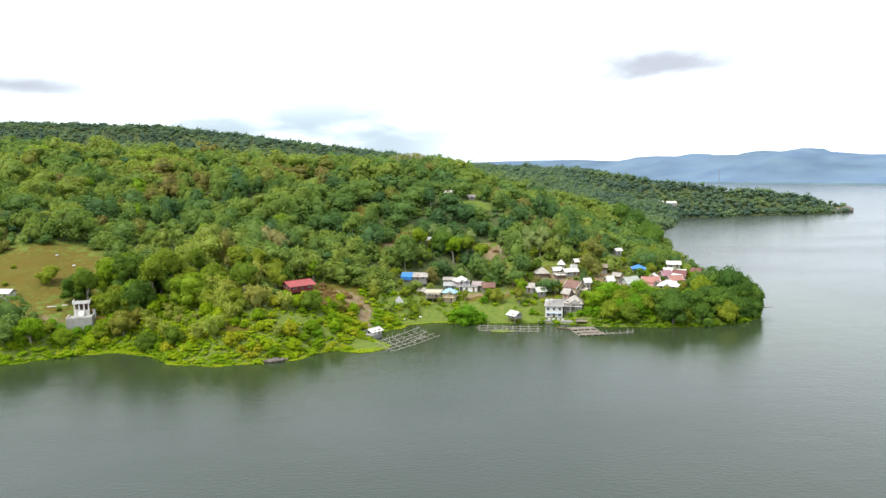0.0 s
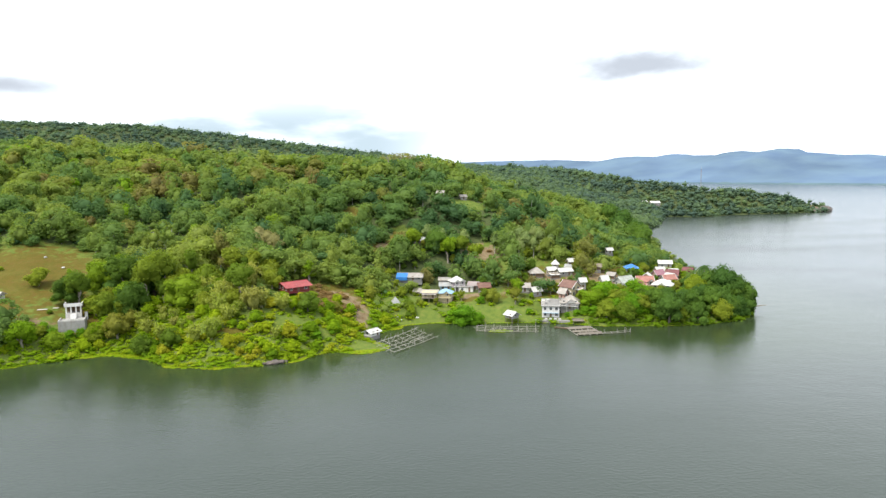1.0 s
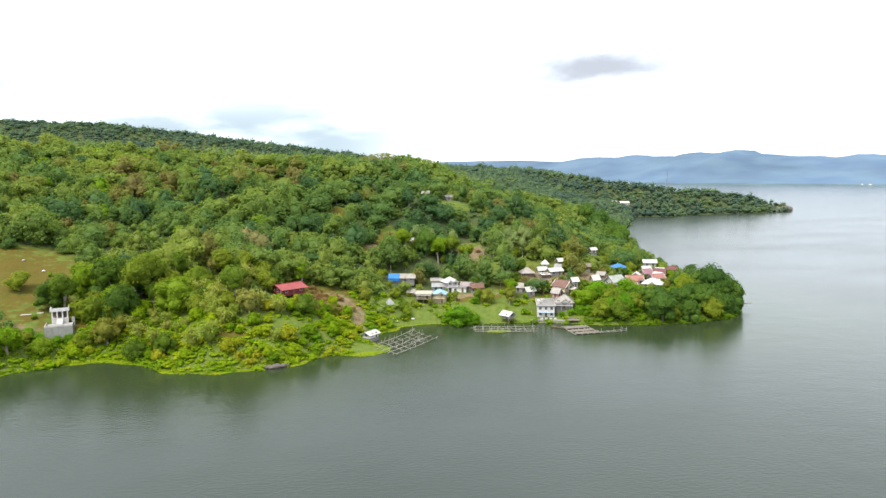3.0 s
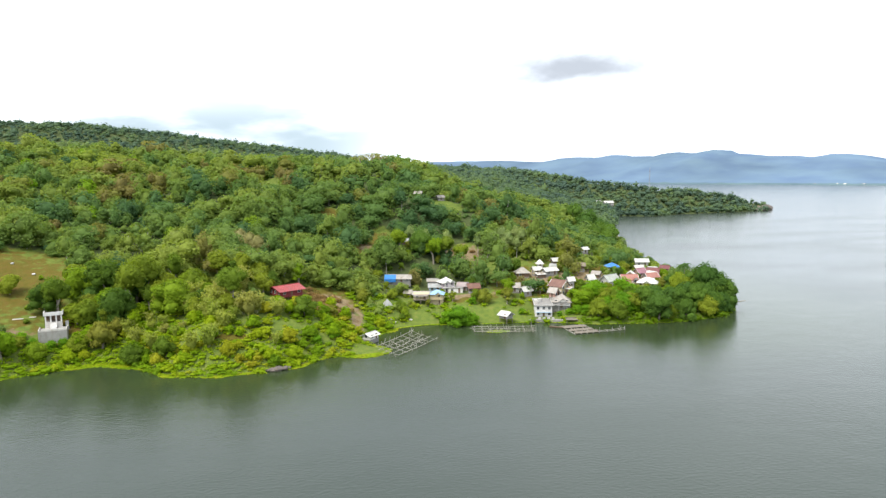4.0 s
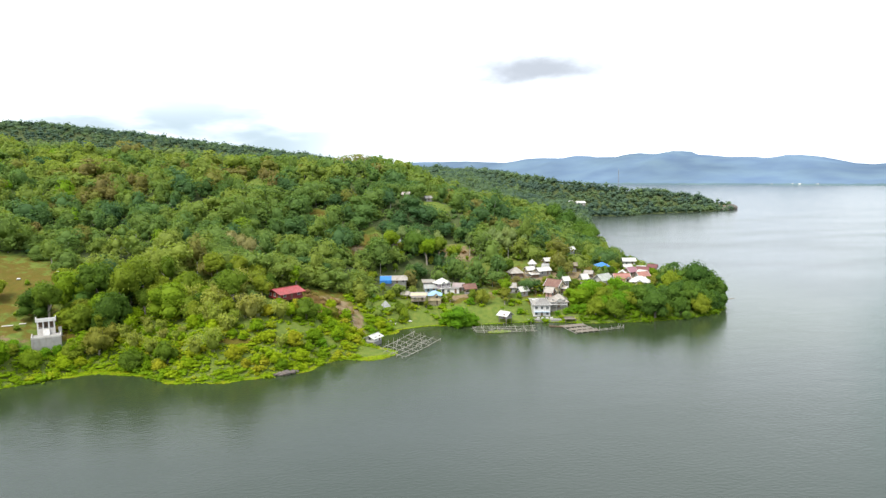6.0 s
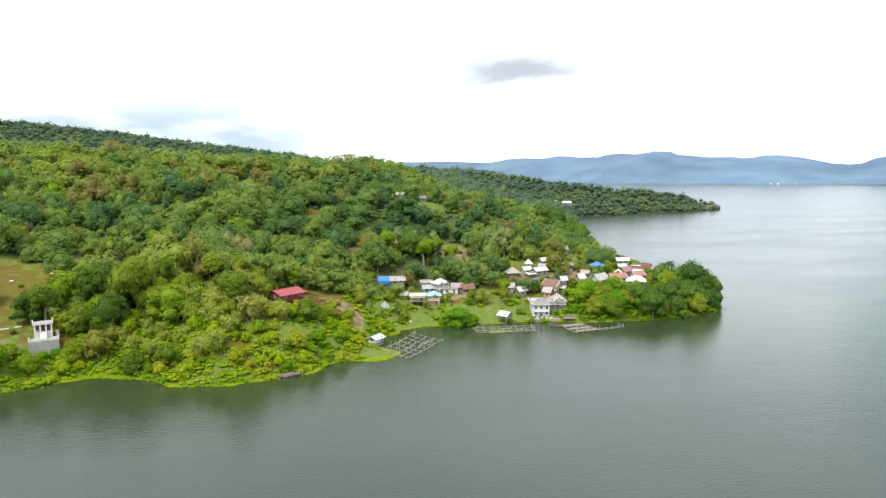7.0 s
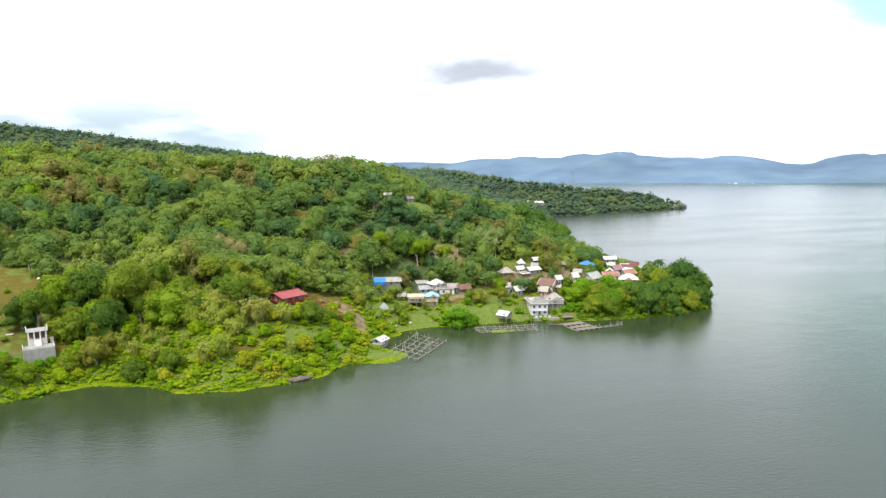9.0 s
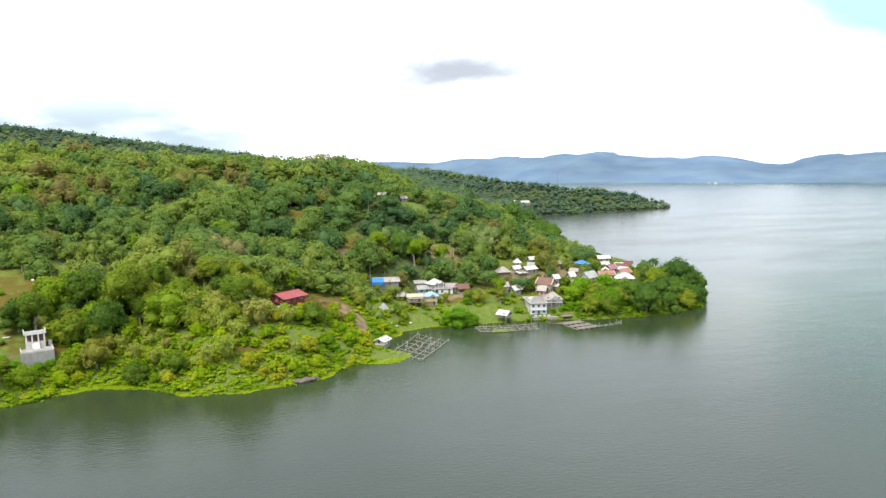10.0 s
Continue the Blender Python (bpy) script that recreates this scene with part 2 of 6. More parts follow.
def ground_material():
    m, nt, b = material("grass_and_soil")
    n1, n2, n3 = noise_node(nt, 0.06, 5), noise_node(nt, 0.5, 5), noise_node(nt, 3.5, 4)
    lush = ramp_node(nt, n2, [(0.3, (0.085, 0.128, 0.026)), (0.55, (0.122, 0.162, 0.03)), (0.75, (0.155, 0.168, 0.044))])
    dry = ramp_node(nt, n2, [(0.3, (0.09, 0.082, 0.013)), (0.55, (0.115, 0.088, 0.016)), (0.8, (0.118, 0.073, 0.023))])
    soil = ramp_node(nt, n2, [(0.3, (0.15, 0.1, 0.05)), (0.5, (0.2, 0.15, 0.085)), (0.7, (0.25, 0.195, 0.125))])
    a1, a2 = nt.nodes.new("ShaderNodeAttribute"), nt.nodes.new("ShaderNodeAttribute")
    a1.attribute_name, a2.attribute_name = "dry", "soil"

    def edge(a):
        return ramp_node(nt, math_node(nt, "ADD", a.outputs["Fac"], math_node(nt, "MULTIPLY", math_node(nt, "SUBTRACT", noise_node(nt, 0.28, 6), 0.5), 1.9)), [(0.38, (0, 0, 0)), (0.62, (1, 1, 1))])
    meadow = mix_node(nt, ramp_node(nt, noise_node(nt, 0.13, 4), [(0.45, (0, 0, 0)), (0.75, (0.28, 0.28, 0.28))]), dry, lush)
    c = mix_node(nt, edge(a1), lush, meadow)
    c = mix_node(nt, edge(a2), c, soil)
    # Leaf litter of the woods, its dark colour also standing in for shaded gaps.
    a3 = nt.nodes.new("ShaderNodeAttribute")
    a3.attribute_name = "litter"
    litter = ramp_node(nt, n2, [(0.3, (0.055, 0.075, 0.03)), (0.6, (0.075, 0.095, 0.034)), (0.8, (0.09, 0.09, 0.04))])
    c = mix_node(nt, edge(a3), c, litter)
    c = mix_node(nt, 0.5, c, ramp_node(nt, n3, [(0.25, (0.5, 0.5, 0.5)), (0.7, (1, 1, 1))]), "MULTIPLY")
    nt.links.new(c, b.inputs["Base Color"])
    b.inputs["Roughness"].default_value = 0.95
    b.inputs["Specular IOR Level"].default_value = 0.1
    bump_node(nt, n3, 0.8, 0.4, b)
    return m


def water_material():
    """Green and still in the lee of the shore, ruffled and grey in the open."""
    m, nt, b = material("lake_water")
    at = nt.nodes.new("ShaderNodeAttribute")
    at.attribute_name = "calm"
    calm = at.outputs["Fac"]
    murk = ramp_node(nt, noise_node(nt, 0.012, 3), [(0.3, (0.0225, 0.0325, 0.023)), (0.7, (0.0315, 0.0405, 0.033))])
    nt.links.new(mix_node(nt, calm, murk, (0.0245, 0.0365, 0.0155)), b.inputs["Base Color"])
    b.inputs["IOR"].default_value = 1.33
    gust = noise_node(nt, 0.011, 5, stretch=(0.55, 1.6, 1))
    open_water = ramp_node(nt, gust, [(0.35, (0.15, 0.15, 0.15)), (0.7, (0.25, 0.25, 0.25))])
    off = nt.nodes.new("ShaderNodeAttribute")
    off.attribute_name = "offing"
    open_water = mix_node(nt, off.outputs["Fac"], open_water, (0.17, 0.17, 0.17))
    nt.links.new(mix_node(nt, calm, open_water, (0.1, 0.1, 0.1)), b.inputs["Roughness"])
    rip, swell = noise_node(nt, 0.75, 6, stretch=(1, 1.6, 1)), noise_node(nt, 0.09, 3, stretch=(0.8, 1.2, 1))
    bump_node(nt, math_node(nt, "ADD", rip, math_node(nt, "MULTIPLY", swell, 1.2)), 0.17, 0.5, b)
    return m


M_GROUND, M_WATER = ground_material(), water_material()


# ---- mesh helpers ----
def raw_mesh(name, verts, quads=None, tris=None, mats=(), attrs=None, smooth=False):
    """A mesh from arrays of corners and faces; attrs: one float a corner point."""
    me = bpy.data.meshes.new(name)
    quads = np.zeros((0, 4), int) if quads is None else np.asarray(quads, int).reshape(-1, 4)
    tris = np.zeros((0, 3), int) if tris is None else np.asarray(tris, int).reshape(-1, 3)
    loops = np.concatenate([quads.ravel(), tris.ravel()]).astype(np.int32)
    starts = np.concatenate([np.arange(len(quads)) * 4, len(quads) * 4 + np.arange(len(tris)) * 3]).astype(np.int32)
    me.vertices.add(len(verts)), me.loops.add(len(loops)), me.polygons.add(len(starts))
    me.vertices.foreach_set("co", np.asarray(verts, np.float32).ravel())
    me.loops.foreach_set("vertex_index", loops)
    me.polygons.foreach_set("loop_start", starts)
    me.polygons.foreach_set("use_smooth", np.concatenate([np.full(len(quads), smooth), np.full(len(tris), True)]))
    for key, vals in (attrs or {}).items():
        me.attributes.new(key, "FLOAT", "POINT").data.foreach_set("value", np.asarray(vals, np.float32))
    for mt in mats:
        me.materials.append(mt)
    me.update(calc_edges=True)
    return me


def part(name, bm, mat, parent=None, label="", m=None):
    """Links a bmesh as one mesh object under its thing."""
    me = bpy.data.meshes.new(name)
    bm.to_mesh(me)
    bm.free()
    me.materials.append(mat)
    return hang(name, me, parent, label, m)


def hang(name, me, parent=None, label="", m=None):
    ob = new(name, me)
    if parent is not None:
        ob.parent = parent
    if m is not None:
        ob.matrix_local = m
    if label:
        tagged(ob, label)
    return ob


def add_box(bm, x0, y0, z0, x1, y1, z1, bevel=0.0):
    r = bmesh.ops.create_cube(bm, size=1, matrix=Matrix.Translation(((x0 + x1) / 2, (y0 + y1) / 2, (z0 + z1) / 2)) @ Matrix.Diagonal((x1 - x0, y1 - y0, z1 - z0, 1)))
    if bevel:
        es = {e for v in r["verts"] for e in v.link_edges}
        bmesh.ops.bevel(bm, geom=list(es), offset=bevel, segments=1, affect="EDGES")
    return bm


def box(*a, bevel=0.0):
    return add_box(bmesh.new(), *a, bevel=bevel)


def add_tube(bm, pts, radii, sides=6):
    """A tapered, bent tube through points."""
    rings = []
    pts = [Vector(p) for p in pts]
    for i, p in enumerate(pts):
        d = (pts[min(i + 1, len(pts) - 1)] - pts[max(i - 1, 0)]).normalized()
        u = d.orthogonal().normalized()
        v = d.cross(u)
        rings.append([bm.verts.new(p + (u * math.cos(a) + v * math.sin(a)) * radii[i]) for a in (2 * math.pi * k / sides for k in range(sides))])
    for r0, r1 in zip(rings, rings[1:]):
        for k in range(sides):
            bm.faces.new((r0[k], r0[(k + 1) % sides], r1[(k + 1) % sides], r1[k]))
    bm.faces.new(rings[0][::-1]), bm.faces.new(rings[-1])
    return bm


def tube(pts, radii, sides=6):
    return add_tube(bmesh.new(), pts, radii, sides)


# ---- the land ----
SHORE = [(-900, 120), (-420, 195), (-250, 210), (-180, 217), (-151, 222), (-132, 231), (-121, 238), (-108, 236), (-95, 224), (-82, 217.5), (-64, 219), (-51, 222.5), (-40.5, 231.5),
         (-24, 234), (-19, 238), (-27, 250), (-19, 264), (-11, 271), (7, 274.5), (19, 271.5), (43, 270.3), (57, 266.8), (68, 262.3), (82, 260.6), (106, 260), (128, 266), (141, 277.5), (147, 291),
         (150, 312), (158, 345), (165, 390), (178, 440), (187, 510), (192, 560), (224, 640), (285, 750), (322, 832), (360, 818), (415, 845), (530, 868), (583, 893),
         (560, 940), (480, 1020), (430, 1150), (600, 3000), (-3000, 4000), (-3000, -200)]


def smooth_outline(pts, steps=4):
    out = []
    n = len(pts)
    for i in range(n):
        p0, p1, p2, p3 = (np.array(pts[(i + k) % n], float) for k in (-1, 0, 1, 2))
        if np.linalg.norm(p2 - p1) > 300:
            out.append(p1)
            continue
        for s in range(steps):
            t = s / steps
            out.append(0.5 * (2 * p1 + (p2 - p0) * t + (2 * p0 - 5 * p1 + 4 * p2 - p3) * t * t + (3 * p1 - p0 - 3 * p2 + p3) * t ** 3))
    return np.array(out)


OUTLINE = smooth_outline(SHORE)


def inland(x, y):
    """Metres from the shore, minus in the lake."""
    x, y = np.atleast_1d(np.asarray(x, float)), np.atleast_1d(np.asarray(y, float))
    best, inside = np.full(x.shape, 1e9), np.zeros(x.shape, bool)
    for a, b in zip(OUTLINE, np.roll(OUTLINE, -1, 0)):
        ab = b - a
        t = np.clip(((x - a[0]) * ab[0] + (y - a[1]) * ab[1]) / max(ab @ ab, 1e-9), 0, 1)
        best = np.minimum(best, (x - a[0] - t * ab[0]) ** 2 + (y - a[1] - t * ab[1]) ** 2)
        if a[1] != b[1]:
            hit = (a[1] > y) != (b[1] > y)
            inside ^= hit & (x < ab[0] * (y - a[1]) / (b[1] - a[1]) + a[0])
    return np.where(inside, 1, -1) * np.sqrt(best)


def sstep(v, lo, hi):
    t = np.clip((v - lo) / (hi - lo), 0, 1)
    return t * t * (3 - 2 * t)


def waves(x, y, size, seed):
    """Smooth, cheap unevenness from a few crossed sine waves."""
    r = np.random.RandomState(seed)
    z = 0
    for _ in range(6):
        a, k, p = r.rand() * 6.3, (0.6 + r.rand()) * 6.3 / size, r.rand() * 6.3
        z = z + np.sin((x * np.cos(a) + y * np.sin(a)) * k + p)
    return z / 6


# shoulders and saddles of the hill: rise, middle, half-widths
HILLS = [(9, 8, 394, 30, 22), (7, -95, 402, 45, 25), (8, -25, 447, 50, 40), (8, 25, 505, 35, 45), (5, 70, 425, 30, 30), (11, 155, 610, 35, 70), (9, 2, 337, 20, 14), (-8, 200, 985, 90, 90), (4, -60, 689, 50, 50), (5, 375, 930, 45, 45), (4.5, 455, 905, 50, 40), (4, 414, 915, 25, 35)]


def land_height(x, y, d=None):
    x, y = np.atleast_1d(np.asarray(x, float)), np.atleast_1d(np.asarray(y, float))
    d = inland(x, y) if d is None else d
    steep = np.interp(d, [-60, -10, 0, 4, 10, 20, 35, 66, 95, 130, 180, 220, 280, 350, 600], [-8, -2, -0.15, 1.6, 5.5, 10.5, 14.8, 24, 31, 40, 53, 61, 70, 75, 77])
    flat = np.interp(d, [-60, -10, 0, 4, 10, 20, 30, 45, 58, 75, 100, 125, 150, 180, 220, 350, 600], [-8, -2, -0.15, 1.4, 4.6, 7.3, 8.8, 10.6, 13.5, 19, 29, 38, 47, 56, 62, 67, 68])
    k = sstep(x, -38, 8)
    z = steep * (1 - k) + flat * k
    # low ground: the water meadow by the fish pens, the quay and the stilt hut
    for cx, cy, rx, ry, low in ((-22, 237, 11, 5, 0.35), (52, 276, 8, 7, 1.5), (32, 271, 6, 4, 1.6)):
        z = z - np.clip(z - low, 0, 9) * np.exp(-((x - cx) / rx) ** 2 - ((y - cy) / ry) ** 2)
    z = z + sstep(d, 140, 380) * np.clip(-x - 40, 0, 500) * 0.04
    z = z + sstep(20 - x, 0, 80) * (-9 * sstep(y, 560, 680) + 9 * sstep(y, 720, 900)) + sstep(y, 720, 930) * np.clip(20 - x, 0, 380) * 0.085
    z = z + 7 * sstep(d, 5, 45) * sstep(x, 190, 300) * (1 - sstep(x, 500, 585)) * sstep(y, 600, 760)
    z = z - 0.6 * np.clip(z, 0, 20) * sstep(x, 95, 130) * sstep(y, 322, 350) * (1 - sstep(y, 475, 530)) * (1 - sstep(d, 14, 34))
    for up, cx, cy, rx, ry in HILLS:
        z = z + up * sstep(d, 4, 40) * np.exp(-((x - cx) / rx) ** 2 - ((y - cy) / ry) ** 2)
    return z + sstep(d, 8, 60) * waves(x, y, 55, 3) * 2.2 + sstep(d, 3, 12) * waves(x, y, 14, 4) * 0.5


def ground_at(x, y):
    return float(land_height(x, y)[0])


CLEARINGS = [(-173, 282, 34, 31), (-172, 252, 38, 13), (-43, 388, 9, 7), (-26, 337, 5, 8), (-19, 352, 5, 9), (-14, 366, 5, 7), (29, 348, 12, 10), (25, 395, 11, 6), (-82, 446, 8, 13), (-40, 277, 12, 11), (-53, 257, 9, 5), (-36, 262, 10, 9),
             (-56, 241, 18, 5.5), (12, 287, 15, 10), (31, 281, 13, 11)]
DIRT = [(-29.5, 267, 3.4, 8), (-37, 276, 6.5, 6), (-46, 271, 5, 5), (29, 348, 10, 9), (-24, 341, 2.5, 7), (-168, 246, 30, 1.6), (22, 295, 12, 2.5), (92, 312, 26, 9), (60, 311, 14, 10), (76, 318, 14, 9), (57, 300, 9, 5), (110, 313, 18, 8), (572, 889, 26, 11)]
DRY = [(-173, 282, 34, 31), (-190, 250, 45, 14), (-43, 388, 9, 7), (-24, 341, 5, 10), (-17, 358, 5, 10), (-40, 275, 14, 13), (-71, 233.4, 9, 1.0), (-60, 236.0, 7, 1.0), (22, 292, 14, 4), (-134, 258, 8, 8), (60, 308, 24, 20), (108, 324, 36, 16)]
OPEN_SLOPES = [(110, 387, 6), (-22, 346, 7), (25, 395, 8), (-43, 388, 8), (29, 346, 9), (-82, 446, 8)]     # bare or grassy gaps in the woods, with low growth below them


def patches(x, y, spots):
    """1 in the middle of a patch of the plan, 0.5 at its rim."""
    v = np.zeros(np.shape(x))
    for cx, cy, rx, ry in spots:
        v = np.maximum(v, np.exp(-0.7 * (((x - cx) / rx) ** 2 + ((y - cy) / ry) ** 2)))
    return v


def build_ground():
    xs = np.concatenate([np.arange(-860, -230, 16), np.arange(-230, 210, 2.5), np.arange(210, 640, 9)])
    ys = np.concatenate([np.arange(150, 206, 6), np.arange(206, 420, 2.5), np.arange(420, 1000, 9), np.arange(1000, 1740, 25)])
    X, Y = np.meshgrid(xs, ys)
    x, y = X.ravel(), Y.ravel()
    d = inland(x, y)
    z = land_height(x, y, d)
    idx = np.arange(len(x)).reshape(X.shape)
    q = np.stack([idx[:-1, :-1], idx[:-1, 1:], idx[1:, 1:], idx[1:, :-1]], -1).reshape(-1, 4)
    q = q[(d[q] > -45).any(1)]
    litter = sstep(y + 0.12 * x, 285, 312) * (1 - sstep(patches(x, y, CLEARINGS), 0.3, 0.5)) * (1 - sstep(patches(x, y, DIRT), 0.25, 0.45)) * (1 - sstep(x, 20, 45) * (1 - sstep(y, 335, 360)))
    me = raw_mesh("ground", np.stack([x, y, z], 1), q, mats=[M_GROUND], attrs={"dry": patches(x, y, DRY), "soil": patches(x, y, DIRT), "litter": litter}, smooth=True)
    tagged(new("ground", me), "hilly lakeshore ground with grass, dry meadow and bare soil", "ground", kind="structure")


def build_water():
    xs = np.concatenate([[-4900, -2400, -1100, -600], np.arange(-320, 321, 8), [600, 1100, 2400, 4900]]).astype(float)
    ys = np.concatenate([[-4700, -2000, -800, -300], np.arange(-60, 420, 8), [500, 700, 1000, 1500, 2500, 4900]]).astype(float)
    X, Y = np.meshgrid(xs, ys)
    x, y = X.ravel(), Y.ravel()
    off = -inland(x, y)
    calm = 1 - sstep(off, np.where(x > 72, 16, 8), np.where(x > 72, 85, 62))
    calm = calm * (1 - sstep(y, 300, 420))
    idx = np.arange(len(x)).reshape(X.shape)
    q = np.stack([idx[:-1, :-1], idx[:-1, 1:], idx[1:, 1:], idx[1:, :-1]], -1).reshape(-1, 4)
    me = raw_mesh("water", np.stack([x, y, np.zeros(len(x))], 1), q, mats=[M_WATER], attrs={"calm": calm, "offing": sstep(y, 380, 1100)})
    tagged(new("water", me), "calm grey-green lake with fine ripples and sky sheen", "lake", kind="structure")


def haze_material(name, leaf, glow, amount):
    """Far woods seen through bright air: a backdrop whose haze is a painted glow."""
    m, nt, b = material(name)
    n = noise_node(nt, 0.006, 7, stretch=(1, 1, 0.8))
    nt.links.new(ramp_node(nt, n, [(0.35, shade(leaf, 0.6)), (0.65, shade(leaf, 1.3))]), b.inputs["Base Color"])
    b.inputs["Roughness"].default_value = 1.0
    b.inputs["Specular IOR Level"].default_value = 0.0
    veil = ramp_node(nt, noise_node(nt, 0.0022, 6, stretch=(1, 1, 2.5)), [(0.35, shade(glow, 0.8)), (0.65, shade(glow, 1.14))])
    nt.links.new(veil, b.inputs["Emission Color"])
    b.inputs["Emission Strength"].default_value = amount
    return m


M_FARHILL = haze_material("hazed_wooded_hills", (0.036, 0.05, 0.034), (0.135, 0.208, 0.365), 1.0)


def far_range(name, base, toward, out, crest, depth, mat, seed, label):
    """A range of hills along a line of the far shore; crest(s) gives its height, s from 0 to 1."""
    a, b, o = Vector(base), Vector(toward), Vector(out)
    n, rows = 420, 14
    v = []
    for i in range(n + 1):
        s = i / n
        h = crest(s)
        for j in range(rows + 1):
            u = j / rows
            p = a.lerp(b, s) + o * (u * depth)
            lift = math.sin(min(u / 0.8, 1) * math.pi / 2) ** 1.5
            rough = noise.fractal(Vector((p.x, p.y, seed * 50)) / 260, 0.9, 2.1, 6) * 0.35 * (1 - lift) + noise.fractal(Vector((p.x, p.y, seed * 9)) / 60, 0.9, 2.1, 4) * 0.025
            v.append((p.x, p.y, max(-1 if u == 0 else 0.6, h * lift * (1 + rough))))
    q = [(i * (rows + 1) + j, (i + 1) * (rows + 1) + j, (i + 1) * (rows + 1) + j + 1, i * (rows + 1) + j + 1) for i in range(n) for j in range(rows)]
    return tagged(new(name, raw_mesh(name, v, q, mats=[mat], smooth=True)), label, "hills", kind="structure")


build_ground()
build_water()
CREST_AT = [0, 0.11, 0.17, 0.22, 0.245, 0.28, 0.301, 0.315, 0.329, 0.337, 0.356, 0.378, 0.386, 0.395, 0.407, 0.418, 0.432, 0.441, 0.448, 0.461, 0.471, 0.487, 0.504, 0.518, 0.529, 0.536, 0.545, 0.56, 0.575, 0.59, 0.604, 0.614, 0.623, 0.636, 0.649, 0.658, 0.678, 0.73, 0.8, 0.9, 1.0]
CREST = [98, 104, 104, 94, 92, 115, 109, 111, 123, 114, 114, 112, 124, 129, 124, 124, 135, 134, 119, 116, 108, 104, 103, 98, 102, 108, 108, 100, 86, 70, 65, 70, 88, 101, 107, 99, 109, 105, 112, 95, 110]
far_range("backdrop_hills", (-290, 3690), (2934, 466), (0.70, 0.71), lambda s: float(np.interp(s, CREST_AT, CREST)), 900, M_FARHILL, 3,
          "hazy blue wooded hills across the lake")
M_FARSHORE = haze_material("hazed_wooded_shore", (0.035, 0.05, 0.03), (0.1, 0.155, 0.225), 1.0)
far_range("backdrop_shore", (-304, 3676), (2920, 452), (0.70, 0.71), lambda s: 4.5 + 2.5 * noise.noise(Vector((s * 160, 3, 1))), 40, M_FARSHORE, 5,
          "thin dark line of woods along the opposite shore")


# ---- houses ----
FOOT = []                                            # plan discs that trees keep clear of


def slab(bm, corners, thick):
    """A flat plate under the given corners."""
    top = [bm.verts.new(c) for c in corners]
    low = [bm.verts.new((c[0], c[1], c[2] - thick)) for c in corners]
    bm.faces.new(top), bm.faces.new(low[::-1])
    n = len(top)
    for i in range(n):
        bm.faces.new((top[i], low[i], low[(i + 1) % n], top[(i + 1) % n]))


def roof_mesh(kind, w, d, z, rise, over=0.6, thick=0.12):
    bm = bmesh.new()
    X, Y = w / 2 + over, d / 2 + over
    e = z - rise * over / (d / 2)
    if kind == "gable":
        slab(bm, [(-X, -Y, e), (X, -Y, e), (X, 0, z + rise), (-X, 0, z + rise)], thick)
        slab(bm, [(X, Y, e), (-X, Y, e), (-X, 0, z + rise), (X, 0, z + rise)], thick)
        add_tube(bm, [(-X, 0, z + rise + 0.02), (X, 0, z + rise + 0.02)], [0.13, 0.13], 6)
    elif kind == "hip":
        r = max(X - Y, 0.25)
        slab(bm, [(-X, -Y, e), (X, -Y, e), (r, 0, z + rise), (-r, 0, z + rise)], thick)
        slab(bm, [(X, Y, e), (-X, Y, e), (-r, 0, z + rise), (r, 0, z + rise)], thick)
        slab(bm, [(X, -Y, e), (X, Y, e), (r, 0, z + rise)], thick)
        slab(bm, [(-X, Y, e), (-X, -Y, e), (-r, 0, z + rise)], thick)
        add_tube(bm, [(-r, 0, z + rise), (r, 0, z + rise)], [0.12, 0.12], 6)
    elif kind == "shed":
        slab(bm, [(-X, -Y, z - 0.1), (X, -Y, z - 0.1), (X, Y, z + rise), (-X, Y, z + rise)], thick)
    else:
        add_box(bm, -X, -Y, z, X, Y, z + 0.25, 0.03)
    return bm


def wall_mesh(kind, w, d, z0, z1, rise):
    bm = bmesh.new()
    pts = [(-d / 2, z0), (d / 2, z0), (d / 2, z1)]
    if kind == "gable":
        pts += [(0, z1 + rise - 0.14)]
    elif kind == "shed":
        pts[2] = (d / 2, z1 + rise * 0.85)
    pts += [(-d / 2, z1)]
    a, b = [bm.verts.new((-w / 2, y, z)) for y, z in pts], [bm.verts.new((w / 2, y, z)) for y, z in pts]
    bm.faces.new(a[::-1]), bm.faces.new(b)
    for i in range(len(pts)):
        j = (i + 1) % len(pts)
        bm.faces.new((a[i], a[j], b[j], b[i]))
    bmesh.ops.recalc_face_normals(bm, faces=bm.faces)
    return bm


def frame_mesh(w, h):
    bm = bmesh.new()
    t = 0.11
    add_box(bm, -w / 2, -0.07, 0, -w / 2 + t, 0.02, h), add_box(bm, w / 2 - t, -0.07, 0, w / 2, 0.02, h)
    add_box(bm, -w / 2 + t, -0.07, h - t, w / 2 - t, 0.02, h), add_box(bm, -w / 2 - 0.06, -0.14, -0.08, w / 2 + 0.06, 0.02, 0)
    add_box(bm, -0.04, -0.06, 0, 0.04, 0.02, h - t)
    me = bpy.data.meshes.new("window_frame")
    bm.to_mesh(me), bm.free()
    return me


def simple_mesh(name, bm, mat):
    me = bpy.data.meshes.new(name)
    bm.to_mesh(me), bm.free()
    me.materials.append(mat)
    return me


FRAME = frame_mesh(1.2, 1.25)
FRAME.materials.append(M_WHITE)
PANE = simple_mesh("pane", box(-0.49, -0.035, 0.0, 0.49, -0.01, 1.14), M_GLASS)
